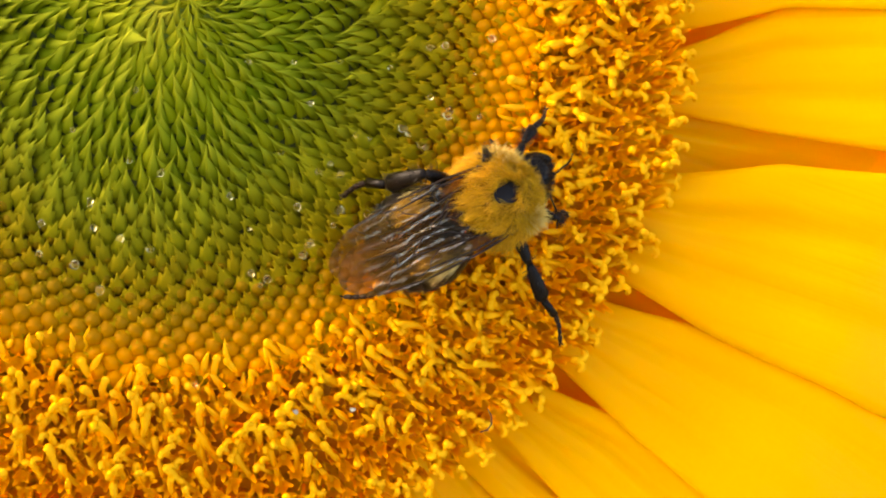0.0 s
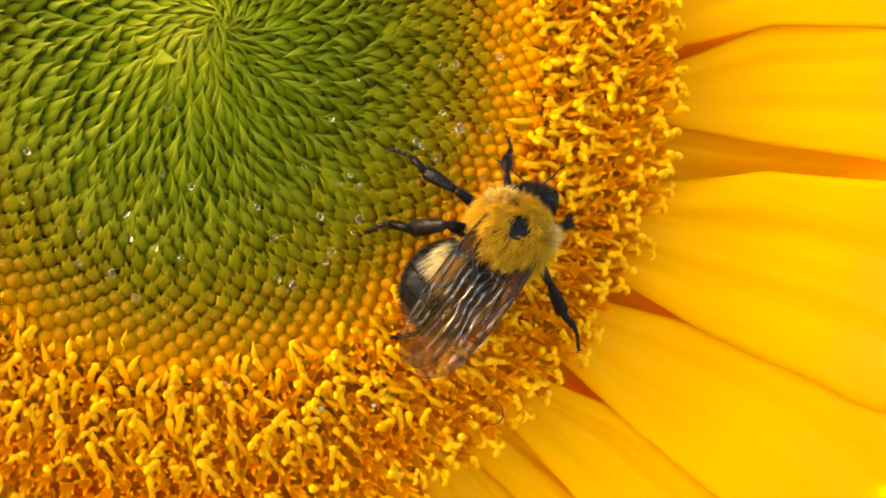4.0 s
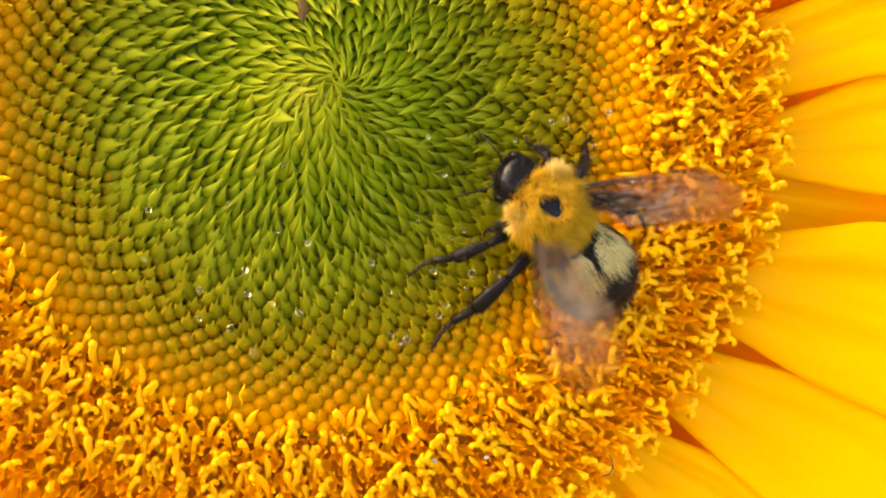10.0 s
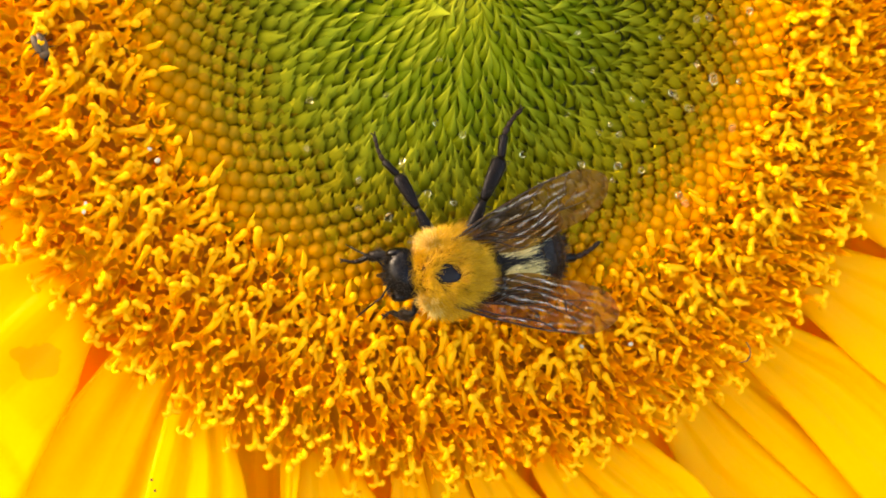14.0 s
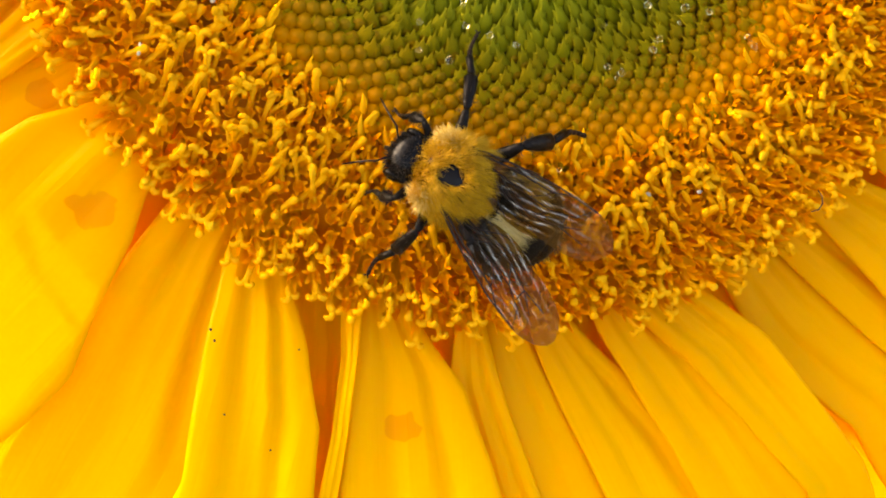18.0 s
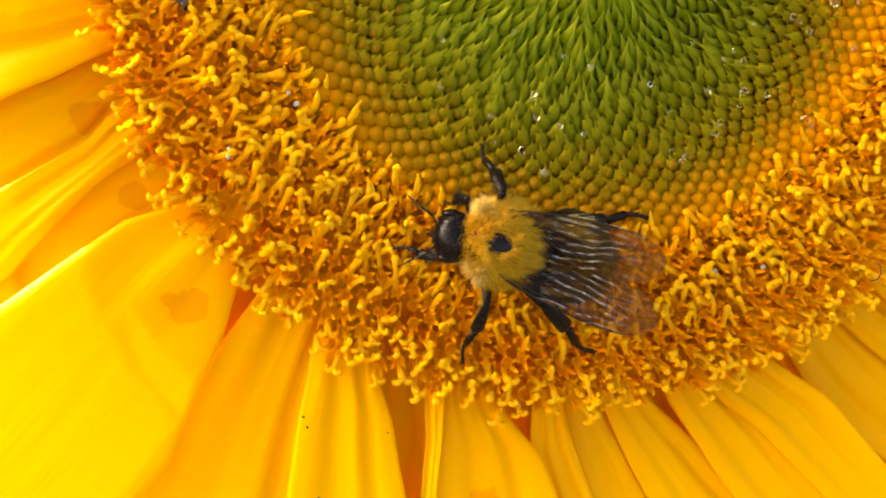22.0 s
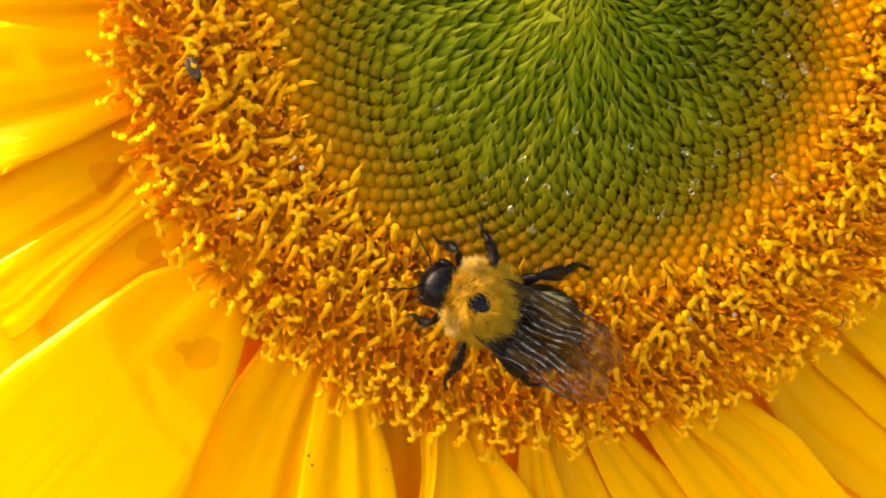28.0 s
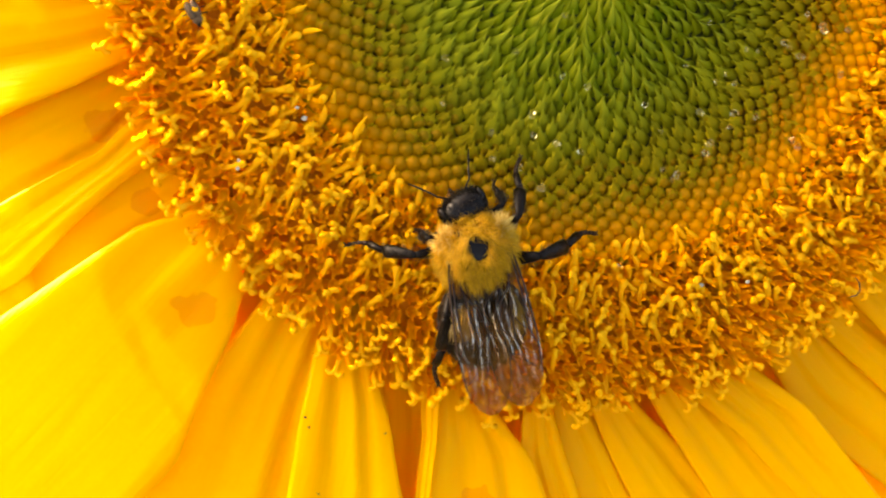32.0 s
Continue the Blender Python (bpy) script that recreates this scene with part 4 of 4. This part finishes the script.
wings = {}
for s, side in ((1, "left"), (-1, "right")):
    wb = at(WING_BASE[0], s * WING_BASE[1], WING_BASE[2])
    fw = part("wing", membrane(FORE, s), wing_mat, bee, "smoky brown veined forewing", wb)
    for i, v in enumerate(VEINS):
        part("vein", vein_geo(v, s, 0.085 if i < 2 else 0.055), vein_mat, fw, "dark wing vein")
    part("hindwing", membrane(HIND, s), wing_mat, fw, "smaller smoky hindwing", at(-0.3, s * 0.5, -0.25, Matrix.Rotation(radians(s * 1.5), 3, "Z")))
    for v in HVEINS:
        part("vein", vein_geo(v, s, 0.05), vein_mat, fw, "dark wing vein", at(-0.3, s * 0.5, -0.25, Matrix.Rotation(radians(s * 1.5), 3, "Z")))
    part("wing_root", ball(0.5, 0.4, 0.35, 10, 7), tarsus_mat, fw, "brown wing hinge", at(0.1, 0, 0))
    wings[side] = fw

# legs: a thigh from the hip and a shin with its foot, each along x
LEG_LENGTHS = {1: (2.7, 4.2), 2: (3.9, 6.9), 3: (4.6, 8.6)}
thighs, shins = {}, {}
for s, side in ((1, "L"), (-1, "R")):
    for n, (l1, l2) in LEG_LENGTHS.items():
        fat = {1: 0.62, 2: 0.80, 3: 0.98}[n]
        thigh = part("thigh", tube([(0, 0, 0), (0.25 * l1, 0, 0.05), (0.6 * l1, 0, 0.05), (0.9 * l1, 0, 0), (l1, 0, 0)], [0.5 * fat, 0.66 * fat, 0.6 * fat, 0.42 * fat, 0.3 * fat], 10, 0.85), leg_mat, bee, "black hairy thigh of a leg")
        tl = 0.46 * l2
        shin = part("shin", tube([(0, 0, 0), (0.12 * tl, 0, 0.03), (0.55 * tl, 0, 0.06), (0.88 * tl, 0, 0.04), (tl, 0, 0)], [0.30 * fat, 0.44 * fat, 0.66 * fat, 0.72 * fat, 0.4 * fat], 10, 0.6), leg_mat, bee, "broad shining black shin with a thin jointed foot")
        side_bend = -0.06 * s * l2
        for i in range(5):
            f0, f1 = (0.0, 0.42, 0.58, 0.72, 0.85)[i], (0.42, 0.58, 0.72, 0.85, 1.0)[i]
            w = (0.36, 0.24, 0.21, 0.19, 0.2)[i] * fat
            p = [(tl + (l2 - tl) * f, side_bend * math.sin(math.pi * f), 0.02) for f in (f0, f0 + 0.02, f1 - 0.03, f1)]
            part("tarsus_joint", tube(p, [w * 0.7, w, w * 1.1, w * 0.6], 7), tarsus_mat if i else leg_mat, shin, "")
        for c in (1, -1):
            part("claw", tube([(l2, 0, 0.02), (l2 + 0.25, c * 0.16, 0.08), (l2 + 0.36, c * 0.22, -0.15)], [0.08, 0.06, 0.02], 5), tarsus_mat, shin, "")
        for own, ln, count in ((thigh, l1, 70), (shin, tl, 110)):
            spots = []
            for _ in range(count):
                d = Vector((0, hair_rng.gauss(0, 1), hair_rng.gauss(0, 0.7))).normalized()
                spots.append((Vector((hair_rng.uniform(0.1, 1) * ln, 0, 0)) + d * 0.45 * fat, d))
            hairs(spots, 0.5, 0.02, (0.4, 0, 0), "leg_hair", black_hair, own, "", 0.2)
        thighs[side + str(n)], shins[side + str(n)] = thigh, shin


# ---- stem below, small things on the flower ----
part("calyx", turned([(7.5, -26.0), (6.5, -34.0), (6.0, -40.0)], 24, RING), stem_mat, flower, "green neck of the stem")
hang = Vector((0, -0.819, -0.574))
neck = Vector((-2.4, -1.0, -39.0))
bend = [neck, neck + Vector((0, -3, -20)), neck + Vector((0, -16, -44)), neck + Vector((0, -46, -72)), neck + Vector((0, -100, -112))]
foot = bend[-1] + hang * ((1200 + 0.819 * bend[-1].y + 0.574 * bend[-1].z) + 20)
part("stem", tube(bend + [bend[-1].lerp(foot, 0.3), bend[-1].lerp(foot, 0.65), foot], [6.2, 6.6, 7.4, 8.2, 8.6, 9.5, 10.5, 12.0], 16), stem_mat, flower, "thick green stem down to the ground")
DROPS = [
    (-6.92, -19.85, -1.45, 0.5),
    (-9.51, -17.03, -1.45, 0.42),
    (-13.88, -10.98, -1.26, 0.42),
    (-4.98, -21.55, -1.45, 0.5),
    (-3.84, -17.66, -1.37, 0.42),
    (-5.83, -17.05, -1.45, 0.42),
    (3.81, -13.92, -1.45, 0.42),
    (17.67, -1.56, -1.06, 0.42),
    (19.30, -6.64, -0.45, 0.5),
    (-1.70, -18.25, -1.45, 0.42),
    (17.92, -9.02, -1.45, 0.42),
    (13.93, -14.40, -1.42, 0.42),
    (21.59, -10.34, -1.45, 0.42),
    (11.70, -11.67, -1.07, 0.42),
    (17.93, -16.94, -1.27, 0.42),
    (18.79, -1.28, -1.25, 0.45),
    (22.31, -0.41, -1.25, 0.4),
    (18.01, -5.23, -1.25, 0.35),
    (21.81, -6.42, -1.25, 0.3),
    (17.48, -8.96, -1.25, 0.35),
    (16.07, -7.80, -1.25, 0.5),
    (16.52, -8.19, -1.25, 0.35),
    (10.06, -11.61, -1.25, 0.35),
    (10.93, -10.90, -1.25, 0.3),
    (11.83, -14.29, -1.25, 0.5),
    (4.32, -3.90, -1.25, 0.3),
    (9.11, -6.53, -1.25, 0.35),
    (7.20, -10.38, -1.25, 0.3),
    (7.62, -3.58, -1.25, 0.3),
    (-1.38, -12.69, -1.25, 0.45),
    (-3.64, -11.97, -1.25, 0.35),
    (9.93, -16.89, -1.25, 0.4),
    (11.50, -15.50, -1.25, 0.3),
    (12.65, -8.62, -1.25, 0.3),
    (10.96, -3.25, -1.25, 0.25),
    (-6.16, -15.50, -1.25, 0.3),
    (-9.44, -19.26, -1.25, 0.35),
    (5.31, -16.21, -1.25, 0.3),
    (2.35, -27.86, -1.25, 0.3),
    (-3.66, -6.77, -1.25, 0.35),
    (-7.83, -10.06, -1.25, 0.3),
    (14.78, -3.31, -1.25, 0.3),
    (13.72, -8.74, -1.25, 0.25),
    (21.21, -3.11, -1.25, 0.25),
    (6.54, -20.30, -1.25, 0.25),
    (6.96, -19.85, -1.20, 0.5),
    (5.75, -19.47, -1.20, 0.4),
    (17.30, -16.33, -1.20, 0.5),
    (8.72, -14.33, -1.20, 0.45),
    (-6.16, -15.11, -1.20, 0.4),
    (-13.86, -14.81, -1.20, 0.3),
    (19.51, -6.12, -1.20, 0.45),
    (9.44, -17.83, -1.20, 0.45),
    (9.63, -17.12, -1.20, 0.35),
]
drop_meshes = []
for q in range(4):
    g = random.Random(q)
    vs, fs = ball(1, 1, 0.85, 12, 8)
    for p in vs:
        p *= 1 + 0.22 * noise.noise(p * 1.3 + Vector((q * 5, 0, 0)))
    drop_meshes.append(mesh("drop", (vs, fs), drop_mat))
for i, (x, y, z, size) in enumerate(DROPS):
    d = new("drop", drop_meshes[i % 4])
    d.matrix_basis = FLOWER @ at(x, y, z) @ Matrix.Rotation(i, 4, "Z") @ Matrix.Scale(0.66 * size, 4)
    tagged(d, "tiny clear glistening drop clinging to the florets", "drop", "drops on the flower")

# ---- a tiny beetle, specks and a stray fibre ----
beetle = new("beetle")
beetle.matrix_basis = FLOWER @ at(-34.8, -8.5, -1.0, Matrix.Rotation(radians(-60), 3, "Z"))
tagged(beetle, "tiny grey-brown beetle sitting among the open florets", "beetle")
beetle_mat = plain("beetle_shell", (0.11, 0.065, 0.03), 0.5, 0.15, 4.0, 0.5, 0.4)
for s in (1, -1):
    part("wing_case", moved(ball(0.85, 0.36, 0.42, 14, 9), Matrix.Translation((-0.1, s * 0.22, 0.1))), beetle_mat, beetle, "")
    for i in range(3):
        part("leg", tube([(0.4 - 0.45 * i, s * 0.3, -0.05), (0.45 - 0.5 * i, s * 0.75, 0.1), (0.5 - 0.6 * i, s * 1.0, -0.35)], [0.06, 0.05, 0.03], 5), leg_mat, beetle, "")
    part("feeler", tube([(1.15, s * 0.12, 0.1), (1.5, s * 0.35, 0.2), (1.7, s * 0.5, 0.1)], [0.04, 0.035, 0.02], 5), leg_mat, beetle, "")
part("neck_shield", moved(ball(0.35, 0.45, 0.34, 12, 8), Matrix.Translation((0.75, 0, 0.05))), beetle_mat, beetle, "")
part("head", moved(ball(0.24, 0.28, 0.24, 10, 7), Matrix.Translation((1.12, 0, 0.0))), leg_mat, beetle, "dark head")

speck_mat = plain("dark_speck", (0.06, 0.04, 0.02), 0.8, 0.2, 5.0, 0.5, 0.5)
fleck_mat = plain("pale_fleck", (0.46, 0.41, 0.28), 0.6, 0.2, 5.0, 0.3, 0.5)
SPECKS = [
    (-24.30, -41.96, -2.00, 0.22, 0),
    (-22.91, -48.54, -2.00, 0.16, 0),
    (-17.42, -43.22, -2.00, 0.14, 0),
    (-19.22, -51.21, -2.00, 0.14, 0),
    (-23.97, -42.79, -2.00, 0.2, 0),
    (-25.48, -16.68, -1.40, 0.4, 1),
    (-30.79, -21.13, -1.40, 0.3, 1),
    (9.82, -29.41, -1.30, 0.35, 1),
    (13.95, -28.96, -1.20, 0.35, 1),
    (-26.07, -15.83, -1.40, 0.3, 1),
    (-30.68, -20.48, -1.40, 0.3, 1),
]
speck_geo = ball(1, 0.7, 0.4, 9, 6)
for p in speck_geo[0]:
    p *= 1 + 0.35 * noise.noise(p * 1.6)
for x, y, z, size, pale in SPECKS:
    ob = part("fleck" if pale else "speck", moved(speck_geo, Matrix.Scale(size * 0.7, 4)), fleck_mat if pale else speck_mat, None, "", FLOWER @ at(x, y, z, Matrix.Rotation(x * 7, 3, "Z")))
    tagged(ob, "tiny pale papery fleck caught between florets" if pale else "tiny dark speck of dirt on a yellow petal", "debris")
fibre = part("fibre", tube([(0, 0, 0), (0.5, 0.2, 0.3), (0.75, 0.7, 0.4), (0.7, 1.3, 0.3), (0.4, 1.8, 0.1)], [0.05, 0.06, 0.06, 0.05, 0.03], 6), speck_mat, None, "", FLOWER @ at(23.6, -30.0, -1.2))
tagged(fibre, "stray dark curved hair at the edge of the florets", "debris")

withered_mat = plain("withered_brown", (0.13, 0.075, 0.02), 0.85, 0.05, 5.0, 0.5, 0.5)
withered = part("withered_scale", tube([(-1.0, 0.1, 0), (-0.4, 0, 0.15), (0.3, 0.08, 0.2), (0.9, -0.1, 0.1), (1.3, 0, -0.05)], [0.12, 0.36, 0.42, 0.26, 0.05], 8, 0.5), withered_mat, None, "", FLOWER @ at(-3.09, 5.73, -0.45, Matrix.Rotation(radians(-80), 3, "Z")))
tagged(withered, "small brown withered scale beside the green heart", "debris")


# ---- florets last ----
NEAR = (2.0, -24.0)


def near(x, y):
    return math.hypot(x - NEAR[0], y - NEAR[1])


def turn_out(a, tilt, twist):
    return (Matrix.Rotation(a, 3, "Z") @ Matrix.Rotation(tilt, 3, "Y") @ Matrix.Rotation(twist, 3, "Z")).to_4x4()


# one outsized scale beside the heart
BIG = Matrix.Translation((-4.6, -2.9, -1.35)) @ turn_out(radians(-10), 0.95, 0) @ Matrix.Diagonal((2.0, 1.5, 2.0, 1))
heaps = {k: Heap() for k in ("bract", "bud", "corolla", "style")}
singles = {"bract": [], "bud": [], "floret": []}
for x, y, r, a in florets:
    g = rng
    z = face(r)
    if r < OPEN + g.uniform(-0.25, 0.25):
        s = spacing(r)
        grown = max(0.0, min((r - 15.5) / 9.0, 1.0))
        out = (0.05 + 0.66 * grown) * s
        bl = (2.5 - 1.2 * grown) * g.uniform(0.8, 1.2) * min(1.0, 0.72 + r / 24)
        lean = 0.56 - 0.11 * grown + g.uniform(-0.2, 0.2)
        wide = s * (1.15 + 0.20 * grown) * min(1.0, 0.62 + r / 16) * g.uniform(0.9, 1.1)
        bm = Matrix.Translation((x + math.cos(a) * out, y + math.sin(a) * out, z - 1.50 + 0.74 * grown)) @ turn_out(a + math.pi + g.gauss(0, 0.22) + 0.25, lean, 0) @ Matrix.Diagonal((bl, wide, bl, 1))
        old = 3 if r > 15.0 + g.uniform(-1.5, 1.5) else 0
        singles["bract"].append((near(x, y), bm, old + g.randrange(3)))
        if r > 18.5 + g.uniform(-0.5, 0.5):
            k = s / 1.3 * (0.64 + 0.50 * grown) * g.uniform(0.94, 1.04)
            m = Matrix.Translation((x + 0.10 * math.cos(a), y + 0.10 * math.sin(a), z - 0.70 - 0.85 * (1 - grown))) @ turn_out(a, g.uniform(-0.1, 0.1), g.uniform(0, 6)) @ Matrix.Diagonal((k, k, k * g.uniform(0.9, 1.1), 1))
            singles["bud"].append((near(x, y), m, g.randrange(3)))
    else:
        u = (r - OPEN) / (40.0 - OPEN)
        m = Matrix.Translation((x, y, z - 0.75 - 1.1 * u ** 2 + g.uniform(-0.25, 0.25))) @ turn_out(a + g.uniform(-0.6, 0.6) + 0.25, 0.25 * u * u + g.uniform(-0.15, 0.15), 0)
        kinds = inner_styles if u < 0.3 + g.uniform(-0.12, 0.12) else (mid_styles if u < 0.72 + g.uniform(-0.1, 0.1) else outer_styles)
        singles["floret"].append((near(x, y), m, g.randrange(5) if u > 0.12 + g.uniform(-0.06, 0.06) else 5 + g.randrange(3), (kinds, g.randrange(len(kinds))), g.uniform(1.00, 1.24), g.uniform(0, 6)))


def in_units(m):
    m = m.copy()
    m.translation *= U
    return m


singles["bract"].append((0.0, BIG, 0))
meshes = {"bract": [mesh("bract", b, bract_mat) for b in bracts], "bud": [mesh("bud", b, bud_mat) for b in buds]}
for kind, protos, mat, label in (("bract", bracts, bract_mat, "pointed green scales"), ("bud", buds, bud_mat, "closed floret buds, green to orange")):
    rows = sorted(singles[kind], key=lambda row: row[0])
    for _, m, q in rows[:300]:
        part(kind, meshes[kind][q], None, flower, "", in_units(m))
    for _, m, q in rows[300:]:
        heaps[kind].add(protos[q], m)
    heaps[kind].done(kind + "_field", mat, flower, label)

corolla_meshes = [mesh("corolla", b, corolla_mat, False) for b in corollas]
style_meshes = {}
rows = sorted(singles["floret"], key=lambda row: row[0])
for i, (_, m, q, (kinds, s), size, twist) in enumerate(rows):
    sm = m @ Matrix.Scale(size, 4)
    cm = m @ Matrix.Rotation(twist, 4, "Z") @ Matrix.Diagonal((0.8, 0.8, 1, 1))
    if i < 300:
        key = kinds[s][0][0].x, id(kinds), s
        if key not in style_meshes:
            style_meshes[key] = mesh("style", kinds[s], style_mat)
        f = part("disc_floret", corolla_meshes[q], None, flower, "", in_units(cm))
        part("style", style_meshes[key], None, f, "", Matrix.Diagonal((1 / 0.8, 1 / 0.8, 1, 1)) @ Matrix.Rotation(-twist, 4, "Z") @ Matrix.Scale(size, 4))
    else:
        heaps["corolla"].add(corollas[q], cm)
        heaps["style"].add(kinds[s], sm)
heaps["corolla"].done("corolla_field", corolla_mat, flower, "open orange-yellow florets")
heaps["style"].done("style_field", style_mat, flower, "yellow styles out of the open florets")

LEG_ROWS = {"L1": LEG_L1, "L2": LEG_L2, "L3": LEG_L3, "R1": LEG_R1, "R2": LEG_R2, "R3": LEG_R3}


def turned_by(yaw, pitch=0.0, roll=0.0):
    return Matrix.Rotation(radians(yaw), 3, "Z") @ Matrix.Rotation(radians(-pitch), 3, "Y") @ Matrix.Rotation(radians(roll), 3, "X")


def bone(a, b):
    """The pose of a bone at a that points to b, in the bee's space."""
    x = (b - a).normalized()
    y = Vector((0, 0, 1)).cross(x).normalized()
    turn = Matrix((x, y, x.cross(y))).transposed()
    return at(*a, turn)


def eased(rows, step):
    """Rows at even steps, that glide from one given row to the next."""
    out = []
    for a, b in zip(rows, rows[1:]):
        n = max(1, round((b[0] - a[0]) / step))
        for i in range(n):
            f = i / n
            f = f * f * (3 - 2 * f)
            out.append((a[0] + (b[0] - a[0]) * i / n, *(p + (q - p) * f for p, q in zip(a[1:], b[1:]))))
    return out + [rows[-1]]


def motions():
    """Everything that moves besides the camera."""
    walk(bee, [(t, FLOWER @ at(*p, turned_by(h, BODY_PITCH))) for t, p, h, ab, hd in BEE_ROWS])
    walk(abdomen, [(t, at(-2.3, 0, -0.4, turned_by(ab, 6))) for t, p, h, ab, hd in BEE_ROWS])
    tucked = [(t, float(np.interp(t, (3.5, 6.0), (1.0, 0.0))), hd) for t, p, h, ab, hd in BEE_ROWS]
    walk(head, [(t, at(3.45 - 0.5 * f, 0, -0.8 - 0.7 * f, turned_by(hd, -22 - 25 * f))) for t, f, hd in tucked])
    for key, rows in LEG_ROWS.items():
        n, s = int(key[1]), 1 if key[0] == "L" else -1
        hip = Vector((LEG_BASE[n][0], s * LEG_BASE[n][1], LEG_BASE[n][2]))
        l1, l2 = LEG_LENGTHS[n]
        up, low = [], []
        for t, fx, fy in eased(rows, 0.25):
            height = float(np.interp(t, [r[0] for r in BEE_ROWS], [r[1][2] for r in BEE_ROWS]))
            foot = Vector((fx, fy, -1.3 - height))
            way = foot - hip
            d = min(max(way.length, abs(l2 - l1) + 0.3), 0.995 * (l1 + l2))
            way.normalize()
            along = (l1 * l1 - l2 * l2 + d * d) / (2 * d)
            rise = math.sqrt(max(0.0, l1 * l1 - along * along))
            lift = (Vector((0, 0.35 * s, 1)) - way * way.dot(Vector((0, 0.35 * s, 1)))).normalized()
            knee = hip + way * along + lift * rise
            up.append((t, bone(hip, knee)))
            low.append((t, bone(knee, hip + way * d)))
        walk(thighs[key], up)
        walk(shins[key], low)
    for i, side in enumerate(("left", "right")):
        s = 1 - 2 * i
        rows = []
        flown = [r for r in WING_ROWS if not 5.9 < r[0] < 12.25]
        for r in flown:
            rows.append((r[0], r[1 + i], 9.0 + 2.0 * i, 8))
        step, t = 2 / 30, 5.9
        ts = [r[0] for r in WING_ROWS]
        while t < 12.1:
            yaw = float(np.interp(t, ts, [r[1 + i] for r in WING_ROWS]))
            beat = 1 if round((t - 5.9) * 15) % 2 else -1
            rows.append((t, yaw + s * 14 * beat, 20.0 + 58 * beat, -30))
            rows.append((t + step / 2, yaw, 20.0, -30))
            t += step
        rows.sort()
        walk(wings[side], [(t, at(WING_BASE[0], s * WING_BASE[1], WING_BASE[2], turned_by(yaw, lift, -s * roll))) for t, yaw, lift, roll in rows])


BODY_PITCH = 4.0
motions()
